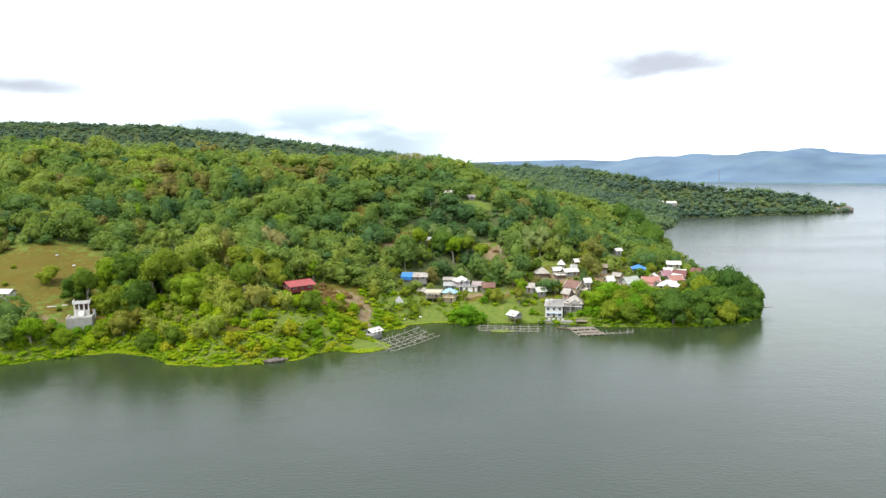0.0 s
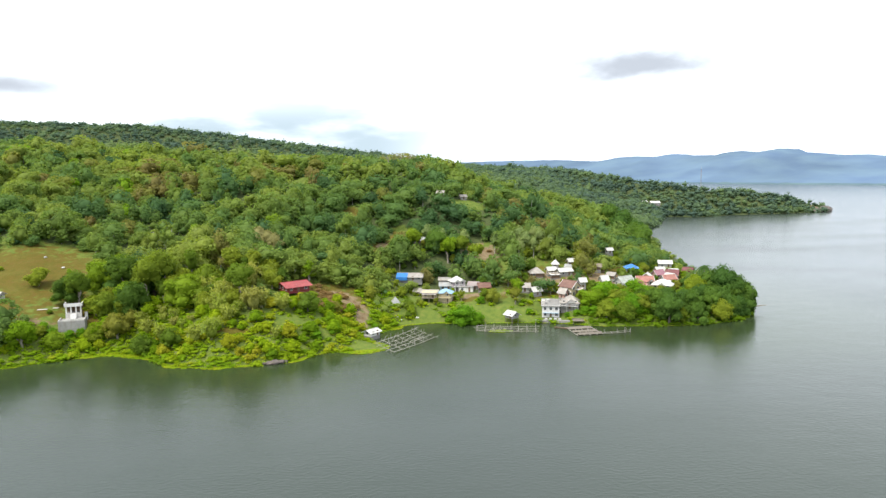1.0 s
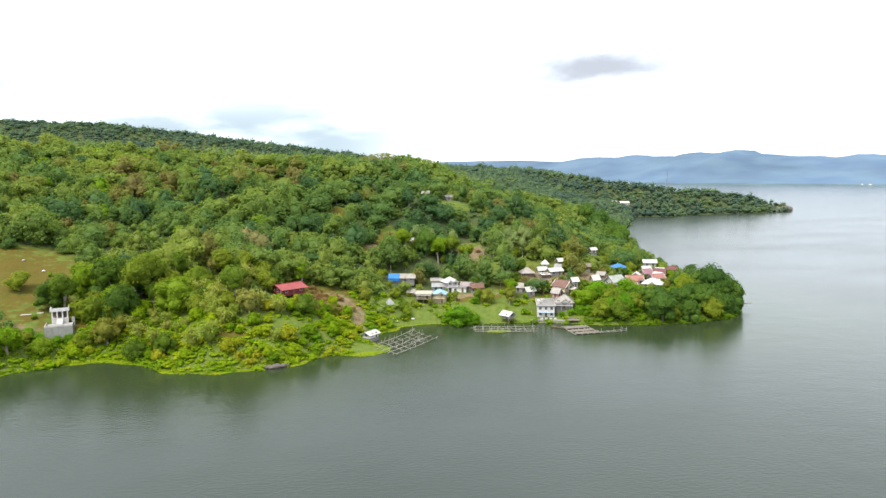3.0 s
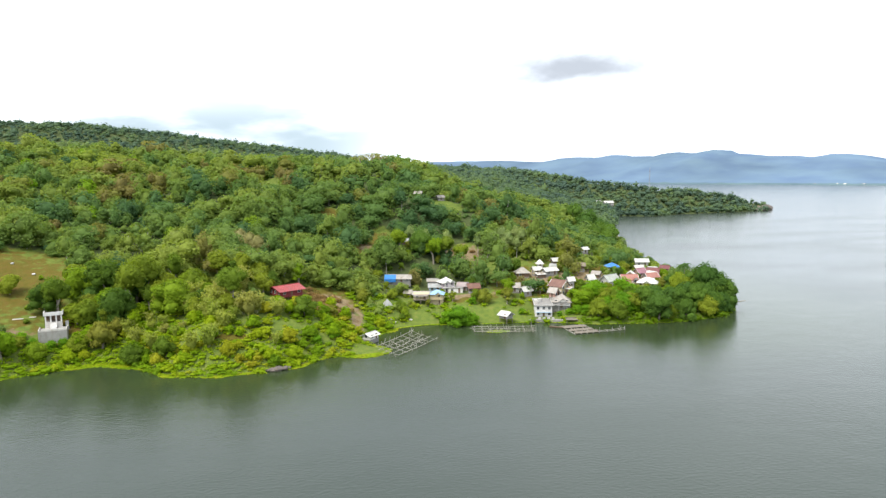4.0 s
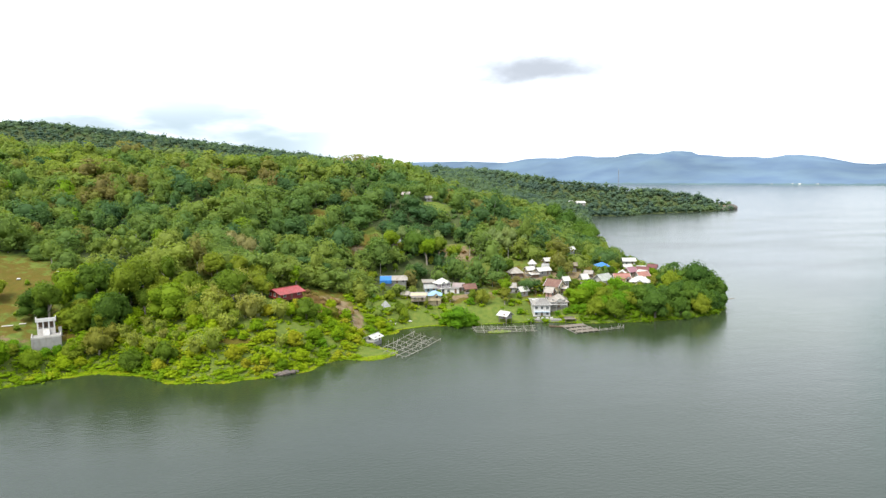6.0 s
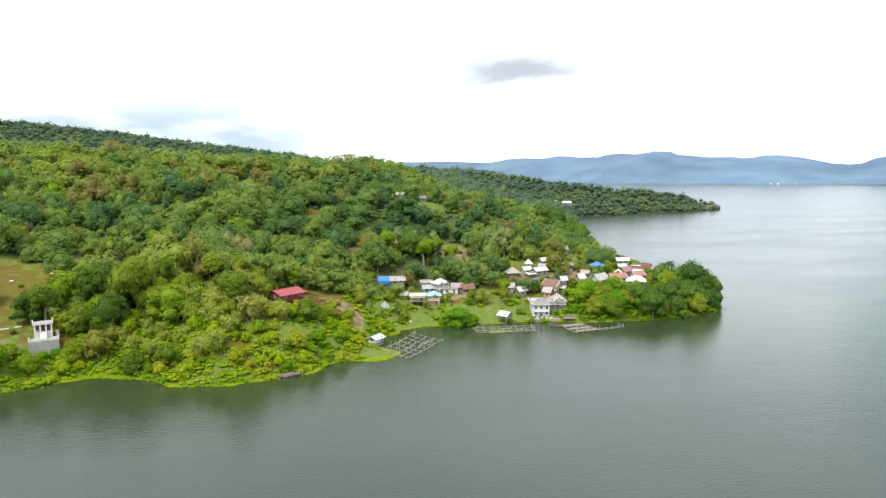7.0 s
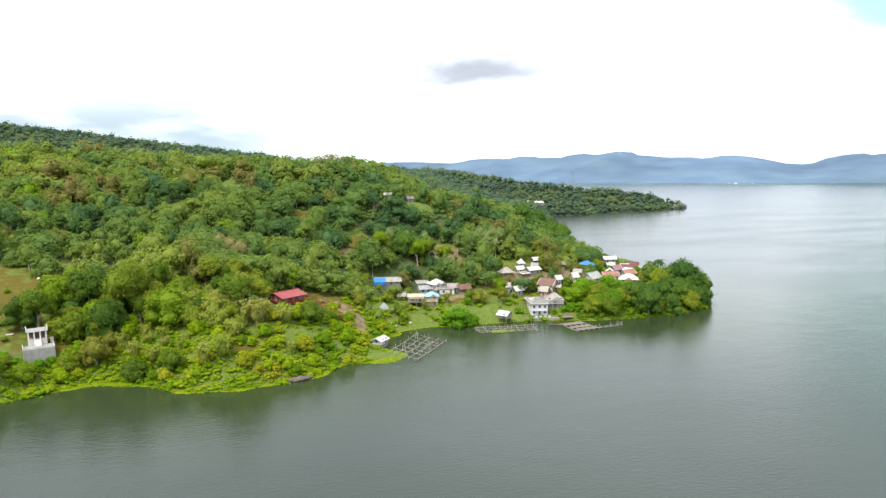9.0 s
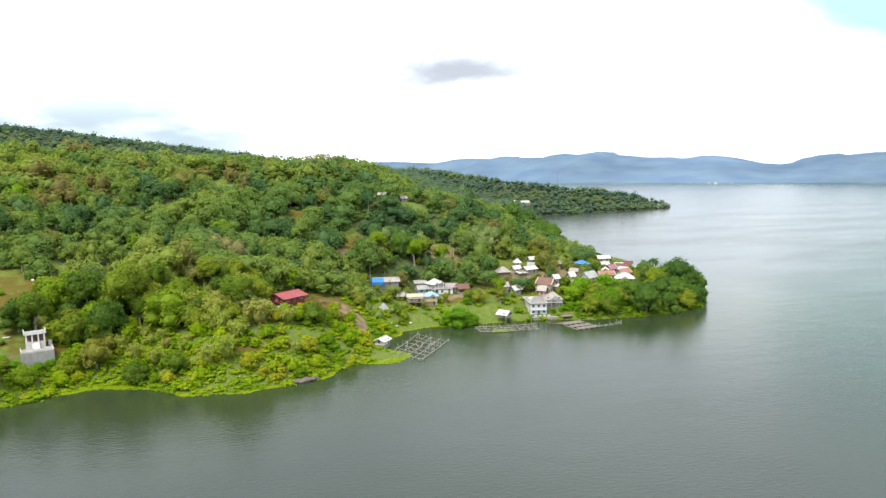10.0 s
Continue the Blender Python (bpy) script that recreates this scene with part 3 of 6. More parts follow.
DOOR = simple_mesh("door", box(-0.48, -0.08, 0, 0.48, -0.005, 2.05, bevel=0.02), M_BROWNWALL)


def window_on(thing, m):
    f = hang("window", FRAME, thing, m=m)
    hang("pane", PANE, f, m=pose(0, -0.004, 0))
    return f


def gabled_porch(thing, px, pw, d, top, over, trim, sheet):
    """A small gable that stands forward of the front eaves, on two posts."""
    f, b, e, r = -d / 2 - over - 0.5, -d / 4, top - 0.25, top + pw * 0.28
    bm = bmesh.new()
    slab(bm, [(px - pw / 2, f, e), (px, f, r), (px, b, r), (px - pw / 2, b, e)], 0.1)
    slab(bm, [(px, f, r), (px + pw / 2, f, e), (px + pw / 2, b, e), (px, b, r)], 0.1)
    bmesh.ops.recalc_face_normals(bm, faces=bm.faces)
    part("porch_roof", bm, sheet, thing)
    bm = bmesh.new()
    a = [bm.verts.new(v) for v in ((px - pw / 2 + 0.25, f + 0.2, e - 0.1), (px + pw / 2 - 0.25, f + 0.2, e - 0.1), (px, f + 0.2, r - 0.2))]
    c = [bm.verts.new((v.co.x, v.co.y + 0.12, v.co.z)) for v in a]
    bm.faces.new(a), bm.faces.new(c[::-1])
    for i in range(3):
        bm.faces.new((a[i], c[i], c[(i + 1) % 3], a[(i + 1) % 3]))
    part("gable_front", bm, trim, thing)
    for k in (-1, 1):
        part("porch_post", box(px + k * (pw / 2 - 0.3) - 0.1, f + 0.2, -1.6, px + k * (pw / 2 - 0.3) + 0.1, f + 0.4, e - 0.12), trim, thing)


def house(x, y, rot, w, d, h, roof, rise, wall, sheet, label, storeys=1, stilts=0.0, base=None, veranda=None, name="house", trim=None, over=0.7, porch=()):
    """A village house: ridge along its own x, front towards its own -y."""
    rs = random.Random(int(x * 7 + y * 13))
    g = ground_at(x, y) if base is None else base
    thing = tagged(new(name), label, "house", group="village houses")
    thing.matrix_world = pose(x, y, g, 0, 0, rot)
    z0 = stilts if stilts else -1.6
    top = h + stilts
    part("wall", wall_mesh(roof, w, d, z0, top, rise), wall, thing)
    part("roof", roof_mesh(roof, w, d, top, rise, over), sheet, thing)
    if stilts:
        nx = max(2, round(w / 2.6))
        post = simple_mesh("post", box(-0.1, -0.1, -2.5, 0.1, 0.1, stilts), M_WOOD)
        for i in range(nx):
            for j in (-1, 1):
                hang("post", post, thing, m=pose(-w / 2 + 0.2 + (w - 0.4) * i / (nx - 1), j * (d / 2 - 0.2), 0))
    else:
        part("plinth", box(-w / 2 - 0.08, -d / 2 - 0.08, -1.8, w / 2 + 0.08, d / 2 + 0.08, 0.3), M_CONC, thing)
    tall = h / storeys
    for s in range(storeys):
        zz = stilts + s * tall + 0.95
        n = max(1, round(w / 2.8))
        for i in range(n):
            px = -w / 2 + w * (i + 0.5) / n
            if s == 0 and i == n // 2:
                hang("door", DOOR, thing, m=pose(px, -d / 2, stilts + 0.3 if not stilts else stilts))
            elif rs.random() < 0.85:
                window_on(thing, pose(px, -d / 2, zz))
        k = max(1, round(d / 3.2))
        for i in range(k):
            py = -d / 2 + d * (i + 0.5) / k
            window_on(thing, pose(w / 2, py, zz, 0, 0, 90))
            window_on(thing, pose(-w / 2, py, zz, 0, 0, -90))
        if storeys > 1 and s == storeys - 1 and trim is not None:
            zb = stilts + s * tall
            part("balcony", box(-w / 2, -d / 2 - 1.3, zb - 0.12, w / 2, -d / 2 - 0.003, zb + 0.08), trim, thing)
            part("railing", box(-w / 2, -d / 2 - 1.3, zb + 0.75, w / 2, -d / 2 - 1.22, zb + 0.9), trim, thing)
            bal = simple_mesh("baluster", box(-0.05, -0.05, 0, 0.05, 0.05, zb + 0.76 + 1.6), trim)
            for i in range(4):
                hang("post", bal, thing, m=pose(-w / 2 + 0.06 + (w - 0.12) * i / 3, -d / 2 - 1.25, -1.6))
    if trim is not None and roof == "gable":
        X, Y = w / 2 + over, d / 2 + over
        e = top - rise * over / (d / 2)
        for sx in (-1, 1):
            part("bargeboard", tube([(sx * (X + 0.03), -Y, e - 0.08), (sx * (X + 0.03), 0, top + rise - 0.06), (sx * (X + 0.03), Y, e - 0.08)], [0.12, 0.12, 0.12], 4), trim, thing)
    if veranda:
        vw, vd, vh = veranda
        bm = bmesh.new()
        slab(bm, [(-vw / 2, -d / 2 - vd, stilts + vh - 0.5), (vw / 2, -d / 2 - vd, stilts + vh - 0.5), (vw / 2, -d / 2 - 0.01, stilts + vh), (-vw / 2, -d / 2 - 0.01, stilts + vh)], 0.1)
        part("veranda_roof", bm, sheet, thing)
        vp = simple_mesh("veranda_post", box(-0.09, -0.09, -2.0, 0.09, 0.09, stilts + vh - 0.6), M_WOOD)
        for i in range(3):
            hang("veranda_post", vp, thing, m=pose(-vw / 2 + 0.2 + (vw - 0.4) * i / 2, -d / 2 - vd + 0.2, 0))
        part("veranda_floor", box(-vw / 2, -d / 2 - vd, stilts - 0.15 if stilts else -1.2, vw / 2, -d / 2 - 0.01, stilts if stilts else 0.15), M_WOOD if stilts else M_CONC, thing)
    for px, pw in porch:
        gabled_porch(thing, px, pw, d, top, over, trim or M_WHITE, sheet)
    FOOT.append((x, y, max(w, d) * 0.56 + 0.5, g + stilts))
    return thing


def village():
    # around the grass slope above the fish pens
    t = house(-9, 310, -8, 11, 5.3, 2.15, "gable", 1.24, M_GREYWALL, R_BEIGE, "long grey shed with a blue tarpaulin over half its roof", base=ground_at(-9, 308) + 1.6, over=0.8)
    TE, TR = 1.86, 3.47
    bm = bmesh.new()
    slab(bm, [(-6.6, -3.45, TE), (-1.2, -3.45, TE), (-1.2, 0, TR), (-6.6, 0, TR)], 0.05)
    slab(bm, [(-1.2, 3.45, TE), (-6.6, 3.45, TE), (-6.6, 0, TR), (-1.2, 0, TR)], 0.05)
    slab(bm, [(-6.6, -3.52, TE), (-1.2, -3.52, TE), (-1.2, -3.46, TE), (-6.6, -3.46, TE)], 1.5)
    part("tarpaulin", bm, R_BLUE, t, "bright blue plastic tarpaulin")
    FOOT.append((-11, 309, 8.5, FOOT.pop()[3] - 0.8))
    house(7.1, 308.5, -4, 4.9, 3.4, 4.2, "shed", 0.7, M_GREYWALL, R_BEIGE, "grey-green sheet-roofed annex behind a white house", base=8.7)
    house(7.5, 305.2, -6, 5.2, 3.9, 2.8, "gable", 1.1, M_BLUEWALL, R_GREY, "low grey-roofed annex with pale blue wall", base=8.2)
    house(12.6, 304.3, 22, 5.6, 4.8, 5.2, "hip", 1.7, M_MAUVE, R_WHITE, "white two-storey house with pale hipped roof and twin-gabled balcony", storeys=2, trim=M_CHALK, porch=((-1.3, 2.5), (1.6, 2.5)), base=8.1)
    house(16.6, 300.6, -8, 6.6, 2.6, 2.4, "flat", 0, M_CHALK, M_CONC, "long low white-walled room beside a house", over=0.25, base=8.1)
    house(6.6, 291.0, -14, 5.6, 4.6, 4.8, "hip", 1.3, M_CREAM, R_SKY, "cream house on posts with a light blue hipped roof", storeys=2, trim=M_CREAM, porch=((0.9, 2.6),), base=5.6)
    house(-0.6, 290.5, -10, 6.6, 4.2, 2.3, "shed", 0.6, M_CREAM, R_BEIGE, "unpainted cream house with open ground floor and beige roof", stilts=2.3, veranda=(6.4, 1.3, 2.2), base=5.8)
    house(-5.9, 295.0, -20, 2.6, 2.3, 2.6, "gable", 0.9, M_CREAM, R_BEIGE, "small beige-roofed hut among trees", base=7.9)
    house(-16.0, 285.6, 20, 2.6, 2.6, 2.1, "hip", 1.7, M_WHITE, R_GREY, "small white hut with steep grey hipped roof on posts", stilts=0.9, name="hut", base=4.6)
    FOOT.append((-16, 285.6, 3.2, 4.6))
    house(20.6, 303.8, -22, 4.4, 3.1, 2.7, "gable", 1.1, M_GREYWALL, R_MAUVE, "grey house with faded mauve sheet roof", base=8.6)
    house(25.0, 301.0, 4, 5.0, 3.0, 2.5, "gable", 1.2, M_BROWNWALL, R_RUST, "low brown house with rusty sheet roof", veranda=(6, 1.8, 2.3), base=8.6)
    # up the lane
    house(53.3, 319.5, 0, 6.1, 4.9, 2.9, "hip", 2.0, M_BROWNWALL, R_BEIGE, "brown wooden house with a beige-grey hipped roof", base=11.3)
    house(64.2, 325.8, -10, 2.9, 2.9, 3.2, "hip", 1.4, M_WHITE, R_WHITE, "small white house with white pyramid roof", base=14.3)
    house(72.6, 326.5, 12, 3.4, 2.4, 2.7, "gable", 1.0, M_BROWNWALL, R_WHITE, "brown house with bright white sheet roof under trees", base=15.7)
    house(60.7, 319.6, 14, 4.0, 2.8, 2.8, "gable", 1.1, M_CREAM, R_WHITE, "cream house under weathered white sheets", base=12.4)
    house(66.7, 316.6, 16, 6.7, 3.7, 2.7, "gable", 1.1, M_GREYWALL, R_WHITE, "long grey house with a broad white sheet roof", base=12.3)
    house(61.5, 314.4, 10, 4.0, 2.0, 2.2, "shed", 0.6, M_BROWNWALL, R_WHITE, "low brown lean-to under white sheets", base=11.2)
    house(43.5, 296.0, -12, 4.1, 3.0, 2.8, "gable", 1.3, M_WHITE, R_BEIGE, "white house with beige sheet roof beside the grass slope", base=8.6)
    house(47.6, 291.1, 22, 4.0, 3.0, 2.5, "gable", 1.3, M_GREYWALL, R_WHITE, "small grey house with a bright white gabled roof", trim=M_WHITE, base=7.9)
    house(63.3, 291.2, -52, 6.6, 6.0, 4.8, "gable", 2.3, M_CREAM, R_RUST, "cream house with brown gabled roof and white bargeboards", storeys=2, trim=M_CHALK, base=7.3)
    house(69.7, 294.2, 10, 2.6, 2.1, 4.4, "gable", 1.1, M_WHITE, R_WHITE, "white house with white roof behind the brown gable", storeys=2, base=9.4)
    house(59.0, 285.9, -50, 3.0, 2.7, 3.0, "gable", 1.5, M_PINKWALL, R_BEIGE, "pink lean-to house with beige roof and white edges", trim=M_WHITE, base=7.3)
    house(66.5, 289.2, -40, 3.0, 1.8, 2.6, "shed", 0.6, M_PINKWALL, R_WHITE, "pink outhouse with white sheet roof", base=8.0)
    house(111.6, 390, 15, 3.6, 2.6, 2.6, "gable", 1.0, M_WHITE, R_WHITE, "lone white-roofed house at the wood's edge", base=12.9)
    house(105.3, 331.5, -14, 6.4, 5.4, 2.2, "hip", 1.45, M_BLUEWALL, R_BLUE, "house with vivid blue hipped roof", base=11.5)
    house(82.1, 301.6, 16, 3.1, 2.5, 2.8, "gable", 1.5, M_WHITE, R_WHITE, "small white house with a white gabled roof", trim=M_WHITE, base=10.2)
    house(91.7, 301.0, 26, 7.2, 5.4, 2.8, "gable", 2.2, M_WHITE, R_GREENGREY, "white gabled house with a broad grey-green roof", trim=M_WHITE, base=9.2)
    house(78.3, 290.4, -8, 3.8, 2.3, 2.2, "gable", 1.0, M_BROWNWALL, R_TAN, "low brown house with tan roof above the trees", base=9.3)
    house(69.9, 321.2, -30, 2.6, 2.1, 2.4, "gable", 1.0, M_BROWNWALL, R_GREY, "small brown hut with grey roof up the lane", base=13.8)
    house(84.3, 320.4, -16, 3.1, 2.5, 2.3, "gable", 1.0, M_BROWNWALL, R_TAN, "weathered brown hut with tan roof in the trees", base=14.1)
    # reds on the neck of the point
    house(101.2, 300.8, -8, 7.1, 4.3, 2.9, "gable", 1.7, M_PINKWALL, R_PINK, "long pink house with faded red sheet roof", trim=M_WHITE, porch=((2.6, 2.6),), base=9.4)
    house(131.5, 352.5, -14, 6.6, 4.2, 3.2, "gable", 1.2, M_WHITE, R_WHITE, "white-roofed house in two tiers by the water", base=9.3)
    house(122.6, 336.4, -4, 4.0, 2.4, 2.6, "gable", 1.0, M_WHITE, R_WHITE, "low white sheet-roofed store", base=9.0)
    house(113.4, 315.2, 20, 4.7, 3.8, 2.9, "gable", 1.6, M_PINKWALL, R_ROSE, "pink house with dusky rose gabled roof", trim=M_WHITE, base=10.0)
    house(121.8, 318.3, -30, 5.3, 4.7, 3.2, "gable", 2.0, M_BROWNWALL, R_MAROON, "house with a dark maroon gabled roof", base=8.8)
    house(114.3, 304.7, 10, 5.8, 3.8, 2.8, "gable", 1.4, M_WHITE, R_PINK, "white house with a faded brownish red roof", trim=M_WHITE, base=9.5)
    house(107.2, 293.5, -30, 8.3, 6.2, 2.7, "hip", 1.9, M_CREAM, R_WHITE, "cream house with a white hipped roof near the point", porch=((0, 3.0),), base=9.0)
    house(97.2, 294.2, -14, 3.9, 2.3, 2.4, "gable", 1.0, M_PINKWALL, R_PINK, "small pink house with faded red roof above the trees", trim=M_WHITE, base=8.7)
    house(138, 337, -40, 4.2, 3.6, 2.6, "gable", 1.2, M_PINKWALL, R_MAROON, "small maroon-roofed house by the far shore", base=8.2)
    house(141.5, 331, -20, 3.0, 3.0, 2.4, "hip", 1.0, M_WHITE, R_WHITE, "tiny white-roofed house at the shore", base=7.2)
    house(109.8, 295.9, -20, 2.6, 2.3, 2.2, "shed", 0.6, M_WHITE, R_WHITE, "white lean-to beside a cream house", base=9.7)
    house(117, 309, -60, 3.6, 3.0, 2.4, "gable", 1.0, M_WHITE, R_WHITE, "little white gabled house wedged between red roofs", trim=M_CHALK, base=10.4)
    house(104.5, 306.5, 60, 3.2, 2.8, 2.6, "gable", 1.0, M_CREAM, R_WHITE, "little cream house with white roof beside a pink one", trim=M_CHALK, base=11.0)
    house(126, 327, -20, 3.6, 3.0, 2.6, "shed", 0.7, M_WHITE, R_WHITE, "white lean-to below the maroon roof", base=9.5)
    house(88, 309, -40, 3.4, 3.0, 2.4, "gable", 1.0, M_BROWNWALL, R_BEIGE, "small brown hut with beige sheets by the lane", base=11.4)
    # on the water's edge
    t = house(52.0, 279.8, -12, 7.2, 14, 4.9, "flat", 0, M_CHALK, M_CONC, "white two-storey lakeside house with flat concrete roof", 2, base=1.4, over=0.5)
    for a in ((-4.05, -7.4, -3.85, 7.4), (3.85, -7.4, 4.05, 7.4), (-3.85, 7.2, 3.85, 7.4), (-3.85, -7.4, 3.85, -7.2)):
        part("parapet", box(a[0], a[1], 5.15, a[2], a[3], 5.45), M_WHITE, t)
    part("water_tank", tube([(-1.2, 0.5, 5.15), (-1.2, 0.5, 5.3), (-1.2, 0.5, 6.5), (-1.2, 0.5, 6.7)], [0.75, 0.8, 0.8, 0.5], 14), M_WHITE, t, "white rooftop water tank")
    part("stair_head", box(-3.8, -4.0, 5.15, -2.4, -1.6, 6.8), M_PALECONC, t)
    part("canopy", box(-3.3, -8.0, 2.15, 3.3, -7.05, 2.3), M_BLUEWALL, t, "blue-grey slab over the ground floor")
    t = house(60.6, 279.5, -18, 7.4, 7.0, 3.3, "hip", 2.4, M_GREYWALL, R_BEIGE, "grey house with steep weathered roof and white-edged gables by the lake", 2, base=4.2, trim=M_WHITE, porch=((0.6, 4.0),))
    house(33.6, 271.5, -55, 4.2, 3.9, 1.7, "gable", 1.2, M_GREYWALL, R_WHITE, "small stilt hut with a white sheet roof over the bank", stilts=1.3, base=0.9, name="stilt_hut", trim=M_WHITE)
    house(-24.5, 250.5, 49, 4.8, 3.8, 1.9, "gable", 0.8, M_CHALK, R_WHITE, "white fish-keeper's hut with white roof on the shore", base=1.2, name="hut", trim=M_WHITE)
    # the slope to the west
    t = house(-57, 268.5, 36, 9.6, 8.6, 2.5, "gable", 1.3, M_REDWALL, R_RED, "dark red wooden house on posts with a broad red sheet roof", base=ground_at(-55, 268) + 0.5, stilts=1.6, trim=M_REDWALL, over=1.1)
    part("water_tank", box(-5.6, -2.2, -0.6, -4.9, -0.9, 0.9, bevel=0.1), M_WHITE, t, "white plastic tank under the floor")
    part("rail", box(-4.8, -5.3, 2.3, 4.8, -5.2, 2.42), M_REDWALL, t)
    part("deck", box(-4.8, -5.4, 1.45, 4.8, -4.305, 1.6), M_REDWALL, t)
    hx, hy, r, hz = FOOT.pop()
    FOOT.append((hx, hy, r + 1.2, hz - 1.8))
    house(-171, 259, -4, 7, 4.4, 2.2, "gable", 1.0, M_WHITE, R_WHITE, "white bungalow in the dry meadow")
    house(-3, 346, -12, 3.0, 2.6, 2.1, "gable", 1.0, M_WOOD, R_GREY, "tiny weathered wooden hut on the wooded slope", name="hut", stilts=1.5)
    house(10, 399, -20, 3.8, 3.0, 2.3, "gable", 1.0, M_BROWNWALL, R_BEIGE, "small brown hut with beige roof high on the slope", name="hut", stilts=1.2)
    FOOT.append(FOOT.pop()[:3] + (99,))
    house(24, 403, 10, 3.6, 3.0, 2.2, "gable", 0.9, M_GREYWALL, R_BEIGE, "small grey hut with beige roof high on the slope", name="hut")
    FOOT.append(FOOT.pop()[:3] + (99,))
    house(319, 862, 0, 12, 8, 3.2, "gable", 2.0, M_WHITE, R_WHITE, "far white lodge by the bay")
    house(305, 866, 10, 8, 6, 2.6, "gable", 1.6, M_CREAM, R_WHITE, "far small white-roofed lodge by the bay")


def lookout():
    """The unfinished white pavilion on its walled terrace."""
    g = ground_at(-137, 248) + 3.2
    t = tagged(new("pavilion"), "unfinished white concrete pavilion on a walled terrace", "pavilion")
    t.matrix_world = pose(-136, 249.3, g, 0, 0, 18) @ Matrix.Diagonal((0.84, 0.84, 0.9, 1))
    part("terrace", box(-5.2, -6.5, -8, 5.2, 0.9, -1.5), M_GREYWALL, t)
    part("porch", box(-3.2, 0.9, -6, 3.2, 1.99, 0.6), M_PALECONC, t)
    for a in ((-5.2, -6.5, 5.2, -6.2), (-5.2, -6.2, -4.9, 0.9), (4.9, -6.2, 5.2, 0.9)):
        part("parapet", box(a[0], a[1], -1.5, a[2], a[3], -0.85, bevel=0.03), M_PALECONC, t)
    part("cistern", box(4.2, 2.2, -4, 5.4, 3.4, 0.4, bevel=0.05), M_WHITE, t)
    part("back_wall", box(-3.0, 4.6, -5, 3.0, 4.85, 3.3), M_BROWNWALL, t)
    col = simple_mesh("column", box(-0.25, -0.25, -1.5, 0.25, 0.25, 3.3, bevel=0.03), M_CHALK)
    for px in (-2.9, -1.0, 1.0, 2.9):
        hang("column", col, t, m=pose(px, 1.3, 0))
    part("roof", box(-3.6, 0.7, 3.3, 3.6, 5.4, 3.6, bevel=0.04), M_CHALK, t)
    for a in ((-3.6, 0.7, 3.6, 0.95), (-3.6, 0.95, -3.35, 5.4), (3.35, 0.95, 3.6, 5.4)):
        part("upstand", box(a[0], a[1], 3.604, a[2], a[3], 4.75), M_CHALK, t)
    part("floor", box(-3.0, 2.0, -5, 3.0, 4.59, 0.64), M_CONC, t)
    bm = bmesh.new()
    for i in range(7):
        add_box(bm, -1.2, -2.0 + i * 0.41, -1.5, 1.2, -1.59 + i * 0.41, -1.2 + i * 0.27)
    part("stair", bm, M_CHALK, t)
    FOOT.append((-137, 248, 7.0, g - 4))


village()
lookout()


# ---- trees ----
RNG = np.random.RandomState(11)
OCT_V = np.array([(1, 0, 0), (0, 1, 0), (-1, 0, 0), (0, -1, 0), (0, 0, 1), (0, 0, -1)], float)
OCT_F = np.array([(0, 1, 4), (1, 2, 4), (2, 3, 4), (3, 0, 4), (1, 0, 5), (2, 1, 5), (3, 2, 5), (0, 3, 5)])


def unit(v):
    return v / np.maximum(np.linalg.norm(v, axis=-1, keepdims=True), 1e-9)


def finer(v, f):
    """Each triangle split in four on the round."""
    pts, index, out = [tuple(p) for p in v], {}, []

    def mid(a, b):
        key = (min(a, b), max(a, b))
        if key not in index:
            m = (v[a] + v[b]) / 2
            index[key] = len(pts)
            pts.append(tuple(m / np.linalg.norm(m)))
        return index[key]
    for a, b, c in f:
        ab, bc, ca = mid(a, b), mid(b, c), mid(c, a)
        out += [(a, ab, ca), (ab, b, bc), (ca, bc, c), (ab, bc, ca)]
    return np.array(pts), np.array(out)


BALL_V, BALL_F = finer(OCT_V, OCT_F)


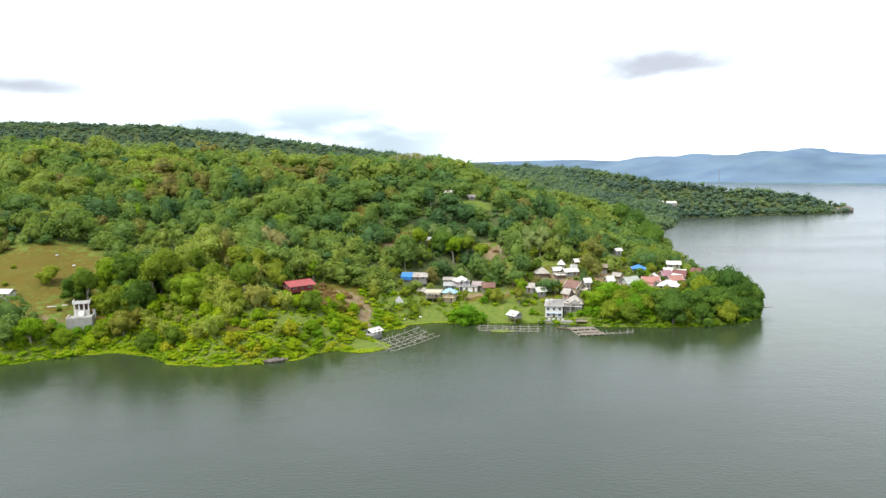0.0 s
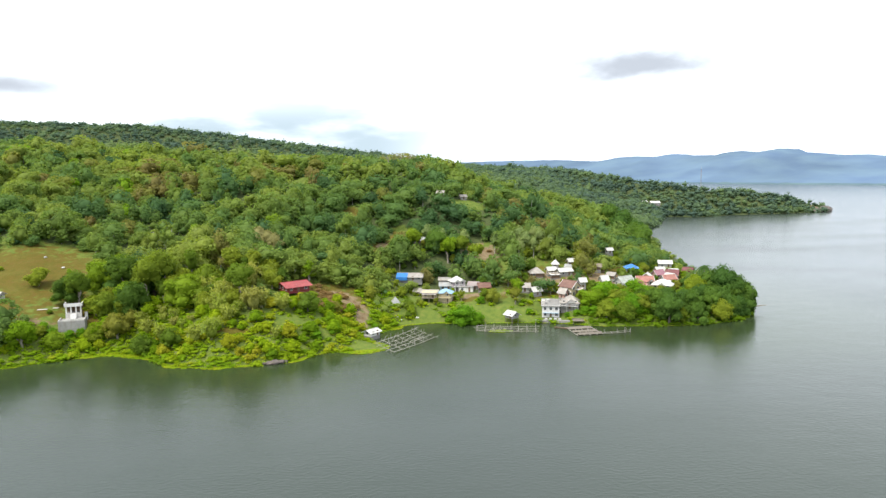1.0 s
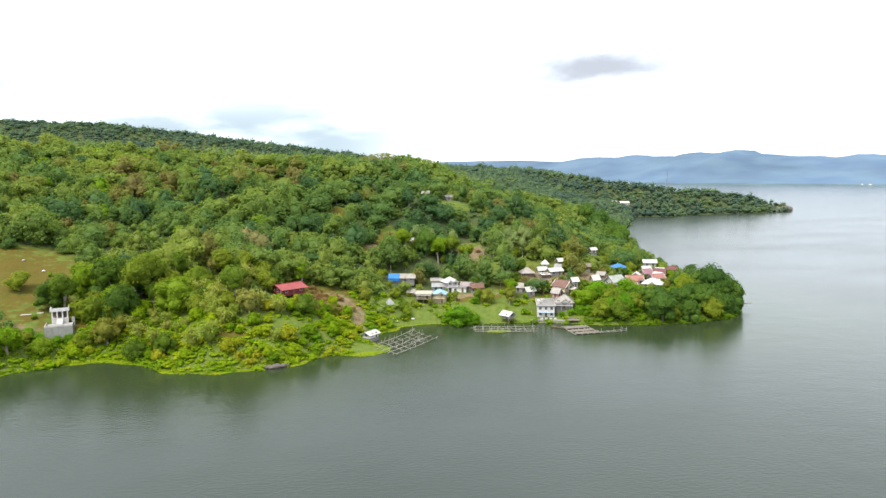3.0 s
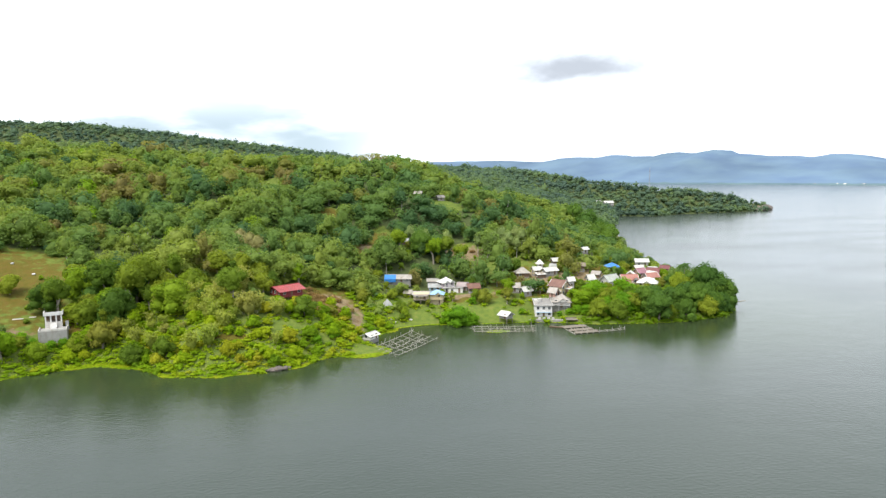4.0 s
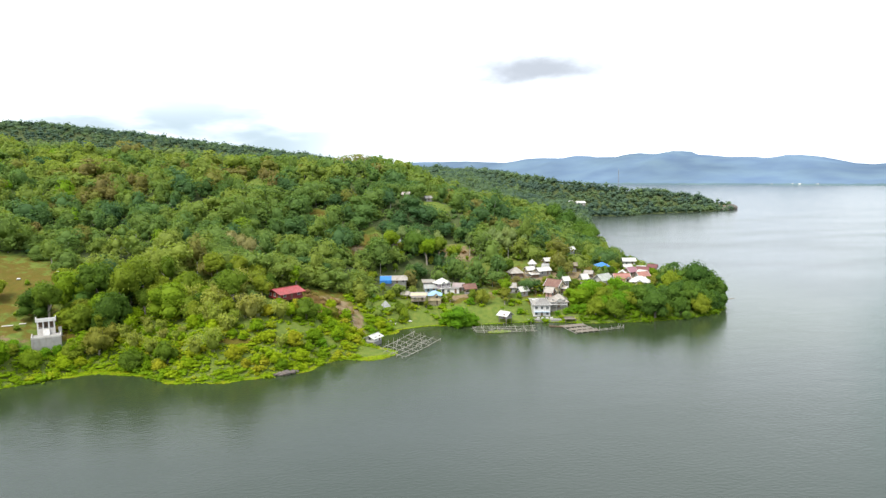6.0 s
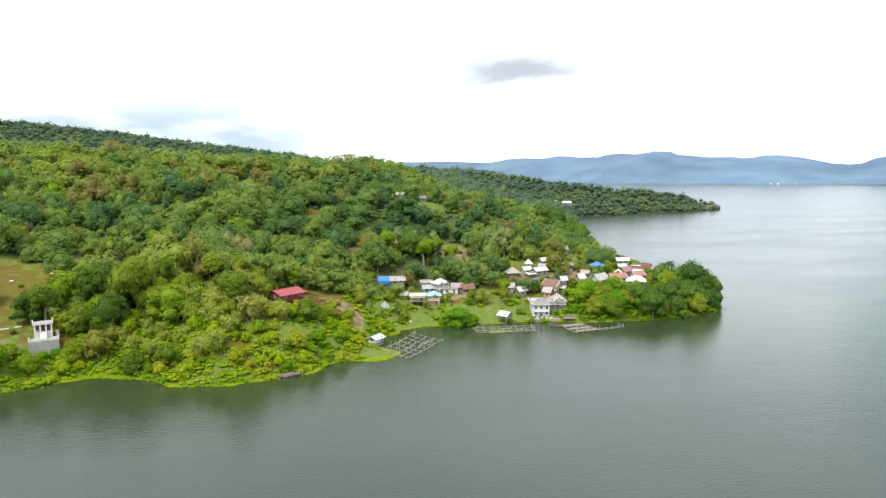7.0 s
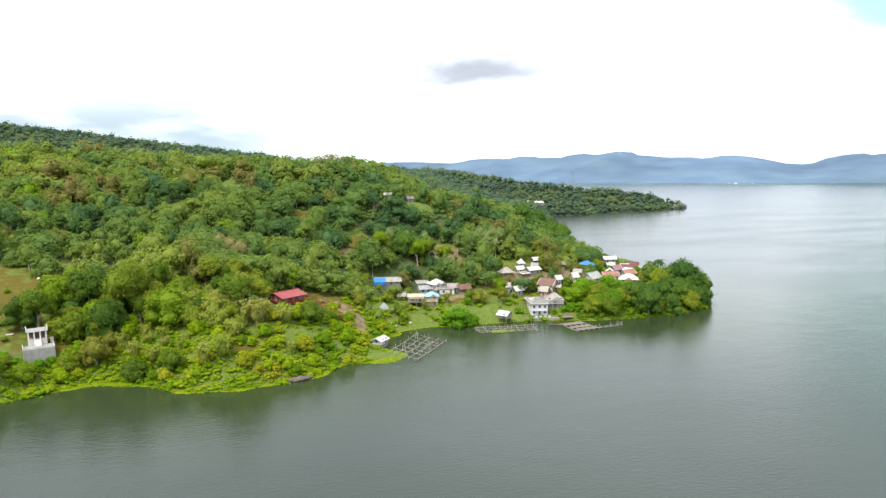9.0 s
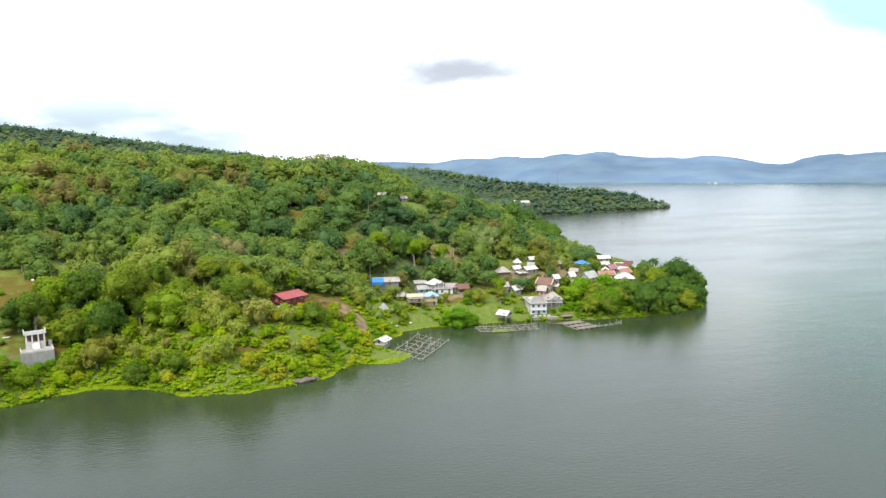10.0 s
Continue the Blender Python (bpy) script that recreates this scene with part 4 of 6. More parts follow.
def crown_arrays(rng, R, H, base, lobes, cards, size, droop=0.0, hearts=99, tufts=13, full=0.68):
    """Leaf sprays (quads) in tufts over a loose heap of leafy lobes, each with a dense heart."""
    tall = H - base
    k = np.arange(lobes)
    a = k * 2.39996 + rng.rand() * 6.283 + 0.45 * rng.randn(lobes)
    ring = R * (0.36 + 0.28 * rng.rand(lobes))
    up = np.clip(0.34 + 0.22 * rng.randn(lobes) - droop * 0.4, 0.08, 0.72)
    r = R * (0.28 + 0.2 * rng.rand(lobes))
    rz = np.minimum(r * (0.72 + 0.2 * rng.rand(lobes)), tall * 0.34)
    ring[0], up[0], r[0], rz[0] = 0.1 * R, 0.5, 0.72 * R, 0.47 * tall
    r[1:], rz[1:] = -np.sort(-r[1:]), -np.sort(-rz[1:])
    c = np.stack([np.cos(a) * ring, np.sin(a) * ring, base + up * tall], 1)
    rad = np.stack([r, r, rz], 1)
    # tufts stand out of each lobe; sprays gather about them
    td = unit(rng.randn(lobes, tufts, 3) + np.array([0, 0, 0.5]) + unit(c - np.array([0, 0, base + 0.3 * tall]))[:, None] * 0.6)
    tr = 0.86 + 0.26 * rng.rand(lobes, tufts)
    more = int(cards * 1.7)
    which = rng.choice(lobes, more, p=r * r / (r * r).sum())
    tuft = rng.randint(0, tufts, more)
    d = unit(td[which, tuft] + 0.3 * rng.randn(more, 3))
    p = c[which] + d * rad[which] * (tr[which, tuft] * (0.9 + 0.2 * rng.rand(more)))[:, None]
    deep = np.full(more, 9.0)
    for j in range(lobes):
        deep = np.where(which == j, deep, np.minimum(deep, np.linalg.norm((p - c[j]) / rad[j], axis=1)))
    keep = np.flatnonzero(deep > 0.82)[:cards]
    p, d = p[keep], d[keep]
    n = unit(d * 0.6 + np.array([0, 0, 0.3]) + 0.42 * rng.randn(len(p), 3))
    t = unit(np.cross(n, rng.randn(len(p), 3)))
    b = np.cross(n, t)
    s = size * (0.6 + 0.8 * rng.rand(len(p)))[:, None]
    v = np.stack([p - t * s * 0.55, p - b * s * 0.36 + n * s * 0.1, p + t * s * 0.6, p + b * s * 0.36 - n * s * 0.06], 1).reshape(-1, 3)
    quads = np.arange(len(p) * 4).reshape(-1, 4)
    k = min(hearts, lobes)
    turn = rng.rand(k) * 6.283
    ca, sa = np.cos(turn)[:, None], np.sin(turn)[:, None]
    hv = np.stack([BALL_V[:, 0] * ca - BALL_V[:, 1] * sa, BALL_V[:, 0] * sa + BALL_V[:, 1] * ca, np.repeat(BALL_V[None, :, 2], k, 0)], 2)
    rough, full = (0.12, 0.86) if hearts == 99 else (0.2, full)
    heart = (hv * (1 + rough * rng.randn(k, len(BALL_V), 1)) * (rad[:k] * full)[:, None] + c[:k, None]).reshape(-1, 3)
    tris = (BALL_F[None] + (np.arange(k) * len(BALL_V))[:, None, None]).reshape(-1, 3) + len(v)
    return np.concatenate([v, heart]), quads, tris


def bamboo_arrays(rng, R, H, culms, sprays):
    """Arching culms of a bamboo clump as lines, and the narrow hanging sprays along them."""
    lines, V = [], []
    for i in range(culms):
        a, reach, h = i * 2.4 + rng.rand(), R * (0.25 + 0.75 * rng.rand()), H * (0.6 + 0.4 * rng.rand())
        line = [np.array([math.cos(a) * (0.3 + reach * q ** 2.2), math.sin(a) * (0.3 + reach * q ** 2.2), h * (1.25 * q - 0.32 * q ** 3.5)]) for q in np.linspace(0, 1, 7)]
        lines.append(line)
        q = 1.5 + 4.5 * rng.rand(sprays) ** 0.8
        j = np.minimum(q.astype(int), 5)
        L = np.array(line)
        p = L[j] + (L[j + 1] - L[j]) * (q - j)[:, None] + rng.randn(sprays, 3) * np.array([0.38, 0.38, 0.3])
        out = rng.randn(sprays, 3) * 0.8 + np.array([math.cos(a), math.sin(a), -0.35])
        t = unit(out)
        b = unit(np.cross(t, rng.randn(sprays, 3) * 0.6 + np.array([0, 0, 1])))
        ln, w = 0.5 + 0.5 * rng.rand(sprays)[:, None], 0.2 + 0.12 * rng.rand(sprays)[:, None]
        V.append(np.stack([p, p + t * ln * 0.5 + b * w, p + t * ln + np.array([0, 0, -0.12]), p + t * ln * 0.5 - b * w], 1).reshape(-1, 3))
    V = np.concatenate(V)
    return lines, V, np.arange(len(V)).reshape(-1, 4)


def trunk_mesh(rng, R, H, base, r0):
    """A tapered stem with limbs into the crown."""
    bm = bmesh.new()
    lean = rng.randn(2) * 0.04 * H
    top = (lean[0], lean[1], H * 0.72)
    add_tube(bm, [(0, 0, -1.2), (lean[0] * 0.1, lean[1] * 0.1, H * 0.15), (lean[0] * 0.5, lean[1] * 0.5, base + 0.1 * H), top], [r0 * 1.35, r0, r0 * 0.75, r0 * 0.25], 7)
    for i in range(5):
        a = i * 1.3 + rng.rand()
        z = base * (0.75 + 0.5 * rng.rand())
        q = z / H
        p = (lean[0] * q, lean[1] * q, z)
        e = (math.cos(a) * R * 0.6, math.sin(a) * R * 0.6, z + (H - z) * (0.35 + 0.25 * rng.rand()))
        mid = tuple(p[k] * 0.45 + e[k] * 0.55 + (0.06 * H if k == 2 else 0) for k in range(3))
        add_tube(bm, [p, mid, e], [r0 * 0.5, r0 * 0.32, r0 * 0.1], 5)
    return simple_mesh("trunk", bm, M_BARK)


# shapes: radius, height, foot of the crown, lobes, sprays, spray size, droop, label
SHAPES = [(4.8, 9.5, 2.0, 12, 900, 0.6, 0.1, "broad rounded broadleaf tree in full leaf on the slope"),
          (5.8, 11.5, 2.4, 15, 1150, 0.62, 0.15, "large spreading broadleaf tree with layered boughs"),
          (3.6, 11.0, 3.4, 9, 640, 0.56, 0.0, "slender upright broadleaf tree with loose crown"),
          (4.4, 8.0, 0.8, 12, 860, 0.58, 0.3, "low dense broadleaf tree with drooping boughs"),
          (3.1, 6.5, 0.7, 8, 520, 0.52, 0.1, "small leafy young broadleaf tree"),
          (5.0, 13.5, 5.0, 11, 820, 0.6, 0.0, "tall broadleaf tree with a bare lower stem")]


def proto_trees(shapes, leaf, name, category):
    """One tree of each shape, as a thing of trunk and crown, parked at its place later."""
    out = []
    for R, H, base, clumps, cards, size, droop, label in shapes:
        t = tagged(new(name), label, category, group=name + "s of the shore")
        hang("trunk", trunk_mesh(RNG, R, H, base, 0.05 * R + 0.03 * H * 0.4), t)
        v, q, f = crown_arrays(RNG, R, H, base, clumps, cards, size, droop)
        hang("crown", raw_mesh("crown", v, q, f, [leaf]), t)
        out.append(t)
    return out


def proto_bamboo():
    """Three clumps of bamboo, as things of culms and foliage."""
    out = []
    for R, H, culms, sprays in ((3.6, 8.0, 20, 30), (2.8, 6.2, 16, 28), (4.2, 9.2, 24, 30)):
        t = tagged(new("bamboo_clump"), "feathery light olive bamboo clump with arching culms", "bamboo", group="bamboo clumps of the shore")
        lines, v, q = bamboo_arrays(RNG, R, H, culms, sprays)
        bm = bmesh.new()
        for line in lines:
            add_tube(bm, [line[0] + np.array([0, 0, -0.8])] + line[2::2], [0.06, 0.055, 0.045, 0.02], 3)
        hang("culms", simple_mesh("culms", bm, M_CULM), t)
        core = BALL_V * np.array([R * 0.45, R * 0.45, H * 0.3]) + np.array([0, 0, H * 0.42])
        hang("foliage", raw_mesh("foliage", np.concatenate([v, core]), q, BALL_F + len(v), [M_LIGHT_OWN]), t)
        out.append(t)
    return out


def woods_mesh(name, spots, templates, leaf, label, category):
    """Many plants joined: spots are x, y, z, scale, height scale, turn, tint."""
    V, Q, T, tint, n = [], [], [], [], 0
    for x, y, z, s, hs, a, ti in spots:
        v, q, f = templates[RNG.randint(len(templates))]
        ca, sa = math.cos(a) * s, math.sin(a) * s
        w = np.stack([v[:, 0] * ca - v[:, 1] * sa + x, v[:, 0] * sa + v[:, 1] * ca + y, v[:, 2] * s * hs + z], 1)
        V.append(w), Q.append(q + n), T.append(f + n), tint.append(np.full(len(w), ti))
        n += len(w)
    me = raw_mesh(name, np.concatenate(V), np.concatenate(Q), np.concatenate(T), [leaf], {"tint": np.concatenate(tint)})
    return tagged(new(name, me), label, category, kind="stuff")


def stems_mesh(name, spots, label):
    """Pale forked stems under the raised crowns: spots are x, y, z, height, girth."""
    rng = np.random.RandomState(77)
    V, Q, n = [], [], 0
    for x, y, z, h, g in spots:
        lean = rng.randn(2) * 0.05 * h
        for fork in range(1 + (rng.rand() < 0.6)):
            tip = lean + fork * rng.randn(2) * 0.16 * h
            rings = [(0, 0, -1.0, g), (lean[0] * 0.4, lean[1] * 0.4, h * 0.5, g * 0.75), (tip[0], tip[1], h, g * 0.35)]
            for cx, cy, cz, r in rings:
                V += [(x + cx + r * math.cos(k * 1.2566), y + cy + r * math.sin(k * 1.2566), z + cz) for k in range(5)]
            Q += [(n + j * 5 + k, n + j * 5 + (k + 1) % 5, n + j * 5 + 5 + (k + 1) % 5, n + j * 5 + 5 + k) for j in range(2) for k in range(5)]
            n += 15
    me = raw_mesh(name, np.array(V), np.array(Q), mats=[M_STEM], smooth=True)
    return tagged(new(name, me), label, "tree stems", kind="stuff")


def scatter(x0, x1, y0, y1, step, rng, loose=0.85):
    gx, gy = np.meshgrid(np.arange(x0, x1, step), np.arange(y0, y1, step))
    gx, gy = gx.astype(float), gy.astype(float)
    gx[1::2] += step / 2
    return gx.ravel() + (rng.rand(gx.size) - 0.5) * step * loose, gy.ravel() + (rng.rand(gx.size) - 0.5) * step * loose


def clear_of_houses(x, y, gap=0.0):
    ok = np.ones(len(x), bool)
    for hx, hy, r, hz in FOOT:
        ok &= (x - hx) ** 2 + (y - hy) ** 2 > (r + gap) ** 2
    return ok


def view_of_lake(x, y, room=1.7):
    """How high trees may stand so that the houses behind keep their outlook over the lake."""
    top = np.full(len(x), 99.0)
    ox, oy, oz = -38.0, 7.0, 65.0
    for hx, hy, r, hz in FOOT + [(gx, gy, gr - 3, ground_at(gx, gy) - room) for gx, gy, gr in OPEN_SLOPES]:
        if hx > 136:
            continue
        vx, vy = hx - ox, hy - oy
        L = math.hypot(vx, vy)
        along = ((x - ox) * vx + (y - oy) * vy) / L
        side = np.abs((x - ox) * vy - (y - oy) * vx) / L
        hit = (along < L) & (along > L - 60) & (side < r + 2.2)
        line = hz + room + (oz - hz - room) * (L - along) / L
        top = np.where(hit, np.minimum(top, line), top)
    return top


def hue(x, y, rng):
    """Stands of like colour, with strays; the deep ones paint shadowed gaps into the leaves."""
    def stand(cx, cy, rx, ry):
        return np.exp(-((x - cx) / rx) ** 2 - ((y - cy) / ry) ** 2)
    v = 0.4 + 0.36 * waves(x, y, 60, 21) + 0.2 * waves(x, y, 25, 22) + 0.07 * rng.randn(len(x))
    v = v + 0.2 * stand(-90, 285, 60, 35) - 0.2 * stand(-10, 365, 60, 45) - 0.12 * stand(70, 420, 80, 70) + 0.14 * stand(-190, 470, 120, 45) - 0.22 * stand(-150, 360, 40, 22)
    brown = rng.rand(len(x)) < 0.04 + 0.45 * stand(-116, 462, 40, 22) + 0.6 * stand(-169, 345, 9, 8) + 0.6 * stand(-81, 291, 8, 7) + 0.5 * stand(-150, 400, 40, 20) + 0.3 * stand(60, 390, 25, 25)
    lime = rng.rand(len(x)) < 0.012 + 0.9 * stand(-120, 330, 9, 8) + 0.7 * stand(-98, 284, 9, 7) + 0.6 * stand(-198, 397, 14, 12)
    # Dark leaf tint in place of shadow where the woods have deep gaps.
    deep = rng.rand(len(x)) < 0.06 + 0.7 * stand(-30, 348, 16, 14) + 0.7 * stand(3, 342, 12, 10) + 0.6 * stand(40, 362, 20, 12) + 0.5 * stand(-145, 366, 25, 12)
    v = np.where(deep, 0.02 + 0.14 * rng.rand(len(x)), np.clip(v, 0.05, 0.7))
    v = np.where(lime, 0.8 + 0.03 * rng.rand(len(x)), v)
    return np.where(brown, 0.86 + 0.13 * rng.rand(len(x)), v)


def plant_trees():
    rng = np.random.RandomState(5)
    protos = proto_trees(SHAPES, M_LEAF_OWN, "tree", "tree")
    # near shore and point: every tree a thing
    x, y = scatter(-240, 152, 218, 300, 6.4, rng)
    d = inland(x, y)
    point = (x > 70) & (y < 303)
    ok = (d > np.where(point, 0.3, 5.5)) & (patches(x, y, CLEARINGS) < 0.5) & clear_of_houses(x, y, 1.2)
    ok &= x < 142
    front = (x > -112) & (x < 62) & (d < 22) & ~point
    ok &= ~(front & (rng.rand(len(x)) < 0.72))
    ok &= ~((x > 5) & (x < 45) & (y < 297) & (rng.rand(len(x)) < 0.6))
    ok &= ~((x > 62) & (y > 292) & (rng.rand(len(x)) < 0.55))
    far_side = ok & ~point & ((y > 284) | (x < -150))
    upper = (x[far_side], y[far_side])
    ok &= ~far_side
    x, y, d, point = x[ok], y[ok], d[ok], point[ok]
    z = land_height(x, y, d)
    top = view_of_lake(x, y) - z
    used, count = set(), 0
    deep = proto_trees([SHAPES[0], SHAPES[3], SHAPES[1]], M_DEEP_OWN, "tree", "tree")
    dark_used = set()
    light = proto_bamboo()
    light_used = set()
    vivid = proto_trees([SHAPES[3]], M_VIVID_OWN, "tree", "tree")[0]
    vivid.matrix_basis = pose(13.5, 271.5, ground_at(13.5, 271.5) - 0.2) @ Matrix.Diagonal((1.45, 1.45, 1.1, 1))
    for i in range(len(x)):
        k = int(rng.choice([0, 3, 3, 3] if point[i] else [0, 1, 2, 3, 4, 5], p=None))
        if front_zone(x[i], d[i]) and not point[i]:
            k = int(rng.choice([4, 3, 4]))
        s = (0.75 + 0.45 * rng.rand()) * (1.15 if -150 < x[i] < -60 and d[i] > 16 else 1.0)
        hs, H = 0.85 + 0.3 * rng.rand(), SHAPES[k][1] * 1.06
        if s * hs * H > top[i]:
            hs = max(top[i] / (s * H), 0.62)
            s = min(s, top[i] / (hs * H))
        if s < 0.3:
            continue
        count += 1
        m = pose(x[i], y[i], z[i] - 0.2, 0, 0, rng.rand() * 360) @ Matrix.Diagonal((s, s, s * hs, 1))
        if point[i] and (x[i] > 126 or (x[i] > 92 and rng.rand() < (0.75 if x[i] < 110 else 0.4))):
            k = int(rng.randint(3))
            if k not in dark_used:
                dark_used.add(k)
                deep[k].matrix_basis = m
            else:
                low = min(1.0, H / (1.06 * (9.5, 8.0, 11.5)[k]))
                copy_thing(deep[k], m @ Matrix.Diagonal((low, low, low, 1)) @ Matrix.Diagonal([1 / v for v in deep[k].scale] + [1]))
        elif -104 < x[i] < -56 and y[i] < 282 and rng.rand() < 0.6:
            k = int(rng.randint(3))
            if k not in light_used:
                light_used.add(k)
                light[k].matrix_basis = m
            else:
                copy_thing(light[k], m @ Matrix.Diagonal([1 / v for v in light[k].scale] + [1]))
        elif k not in used:
            used.add(k)
            protos[k].matrix_basis = m
        else:
            copy_thing(protos[k], m @ Matrix.Diagonal([1 / v for v in protos[k].scale] + [1]))

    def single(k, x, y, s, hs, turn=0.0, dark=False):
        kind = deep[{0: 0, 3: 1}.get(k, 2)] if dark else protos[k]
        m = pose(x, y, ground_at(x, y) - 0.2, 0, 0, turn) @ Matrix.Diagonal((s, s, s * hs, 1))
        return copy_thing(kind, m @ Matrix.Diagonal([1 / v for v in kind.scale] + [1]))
    for k, px, py, ps, pa in ((5, -7, 333, 0.95, 10), (5, 10, 329, 1.0, 130), (2, 4, 334, 1.1, 60), (5, 17, 334, 0.9, 200), (2, -14, 330, 1.0, 0), (5, 24, 331, 0.85, 90)):
        single(k, px, py, ps, 1.0, pa, k == 2)
    for vx, vy, vs in ((9.5, 274.5, 1.0), (18.5, 271.5, 0.9), (-44, 238, 0.55), (-38, 242, 0.6), (84, 268, 1.0), (78, 271, 0.9), (61.5, 272, 0.45), (65, 271.5, 0.6), (57.5, 272.5, 0.35), (68.5, 270, 0.6), (42, 277, 0.4), (-24, 262, 0.4), (22, 286, 0.5), (-139.5, 240.5, 0.5), (-134, 241.5, 0.5), (-144, 243, 0.5), (-137, 239, 0.45), (-131, 244, 0.5)):
        copy_thing(vivid, pose(vx, vy, ground_at(vx, vy) - 0.2, 0, 0, vx * 31) @ Matrix.Diagonal((vs / 1.45, vs / 1.45, vs * 0.8 / 1.1, 1)))
    single(3, -40, 261, 0.72, 0.8, 20), single(4, -10.5, 283, 0.75, 0.9, 150), single(2, 13.5, 290, 0.5, 0.9, 30), single(4, -4.5, 284.5, 0.55, 0.8, 60), single(0, -13.5, 291, 0.6, 0.8, 10), single(2, 2, 286, 0.4, 0.8, 95)
    single(0, 27, 286, 0.75, 1.0, 30), single(2, 37, 284, 0.8, 0.9, 10), single(4, 24, 290, 0.8, 0.9, 70), single(2, 39, 290, 0.9, 0.9, 200)
    # The last two: dark leaf colour put in for the shade of a hollow.
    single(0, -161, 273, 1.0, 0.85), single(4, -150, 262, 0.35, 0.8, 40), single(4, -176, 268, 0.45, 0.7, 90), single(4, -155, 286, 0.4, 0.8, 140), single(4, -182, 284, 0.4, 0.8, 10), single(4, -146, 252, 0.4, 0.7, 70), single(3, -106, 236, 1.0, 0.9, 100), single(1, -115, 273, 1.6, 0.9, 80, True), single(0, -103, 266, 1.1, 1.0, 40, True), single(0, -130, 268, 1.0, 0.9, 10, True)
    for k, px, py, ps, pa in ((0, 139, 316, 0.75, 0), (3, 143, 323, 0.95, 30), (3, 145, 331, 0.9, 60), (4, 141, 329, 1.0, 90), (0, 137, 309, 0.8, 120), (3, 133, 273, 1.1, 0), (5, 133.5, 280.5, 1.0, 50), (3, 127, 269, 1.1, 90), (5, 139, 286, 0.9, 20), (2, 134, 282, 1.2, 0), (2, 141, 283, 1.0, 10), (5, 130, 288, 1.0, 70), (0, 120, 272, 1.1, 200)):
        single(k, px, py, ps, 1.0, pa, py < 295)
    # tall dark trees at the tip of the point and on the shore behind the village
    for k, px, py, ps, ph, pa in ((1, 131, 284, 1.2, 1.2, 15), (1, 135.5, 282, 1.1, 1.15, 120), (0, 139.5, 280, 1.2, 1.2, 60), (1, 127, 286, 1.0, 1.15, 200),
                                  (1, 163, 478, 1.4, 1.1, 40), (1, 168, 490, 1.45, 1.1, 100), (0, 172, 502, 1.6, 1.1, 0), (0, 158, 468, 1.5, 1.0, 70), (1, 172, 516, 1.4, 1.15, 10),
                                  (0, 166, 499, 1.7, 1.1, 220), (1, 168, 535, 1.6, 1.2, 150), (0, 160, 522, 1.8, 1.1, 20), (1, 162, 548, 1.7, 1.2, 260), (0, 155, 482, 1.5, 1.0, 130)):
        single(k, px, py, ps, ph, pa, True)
    bx, by = scatter(-112, -46, 226, 272, 6.0, rng)
    bd = inland(bx, by)
    bt = view_of_lake(bx, by, 1.2) - land_height(bx, by, bd)
    ok = (bd > 7) & (patches(bx, by, CLEARINGS) < 0.5) & clear_of_houses(bx, by, 0.5) & (rng.rand(len(bx)) < np.where(bx > -66, 0.4, 0.72))
    for i in np.flatnonzero(ok):
        kind = light[int(rng.randint(3))]
        s = min(0.55 + 0.45 * rng.rand(), bt[i] / 8)
        if s > 0.3:
            copy_thing(kind, pose(bx[i], by[i], ground_at(bx[i], by[i]) - 0.2, 0, 0, rng.rand() * 360) @ Matrix.Diagonal([s / v for v in kind.scale] + [1]))
    for i in range(16):
        px, py = 74 + 20 * rng.rand(), 263 + 22 * rng.rand()
        s = (0.7 + 0.5 * rng.rand()) / 1.45
        copy_thing(vivid, pose(px, py, ground_at(px, py) - 0.2, 0, 0, rng.rand() * 360) @ Matrix.Diagonal((s, s, s * 1.2, 1)))
    # gardens between the houses
    gx, gy = scatter(-22, 148, 276, 356, 5.6, rng)
    gd = inland(gx, gy)
    gz = land_height(gx, gy, gd)
    gtop = view_of_lake(gx, gy, 2.2) - gz
    ok = (gd > 3) & clear_of_houses(gx, gy, -0.3) & (patches(gx, gy, CLEARINGS) < 0.45) & (rng.rand(len(gx)) < 0.5)
    for i in np.flatnonzero(ok):
        k = int(rng.choice([4, 2, 3, 0]))
        H = SHAPES[k][1]
        s = min(0.35 + 0.35 * rng.rand(), gtop[i] / H)
        if s > 0.2:
            g = single(k, gx[i], gy[i], s, 1.0, rng.rand() * 360)
            g.name = "garden_tree"
            tagged(g, "small leafy garden tree between village houses", "tree", "garden trees")
    # hillside woods
    mid = [crown_arrays(rng, R, H, b, c, n, s, dr, 5, 10) for R, H, b, c, n, s, dr in
           ((5.4, 10.0, 0.4, 12, 560, 0.82, 0.1), (6.6, 11, 0.6, 15, 700, 0.88, 0.15), (4.0, 11.5, 1.4, 8, 420, 0.74, 0.0), (5.0, 9.0, 0.2, 11, 500, 0.8, 0.25),
            (3.6, 7.5, 0.2, 7, 340, 0.72, 0.1), (5.2, 13.0, 2.0, 10, 520, 0.82, 0.0), (7.4, 10.5, 1.6, 16, 760, 0.9, 0.1), (4.6, 8.2, 0.2, 9, 440, 0.78, 0.3))]
    x, y = scatter(-330, 215, 300, 520, 8.3, rng, 1.05)
    x2, y2 = scatter(-420, -240, 205, 300, 8, rng)
    x3, y3 = scatter(10, 215, 520, 645, 7.6, rng, 1.05)
    x, y = np.concatenate([x, x2, x3, upper[0]]), np.concatenate([y, y2, y3, upper[1]])
    d = inland(x, y)
    ok = (d > 0.8) & (patches(x, y, CLEARINGS) < 0.5) & clear_of_houses(x, y, 1.0) & (x > -40 - 0.66 * y)
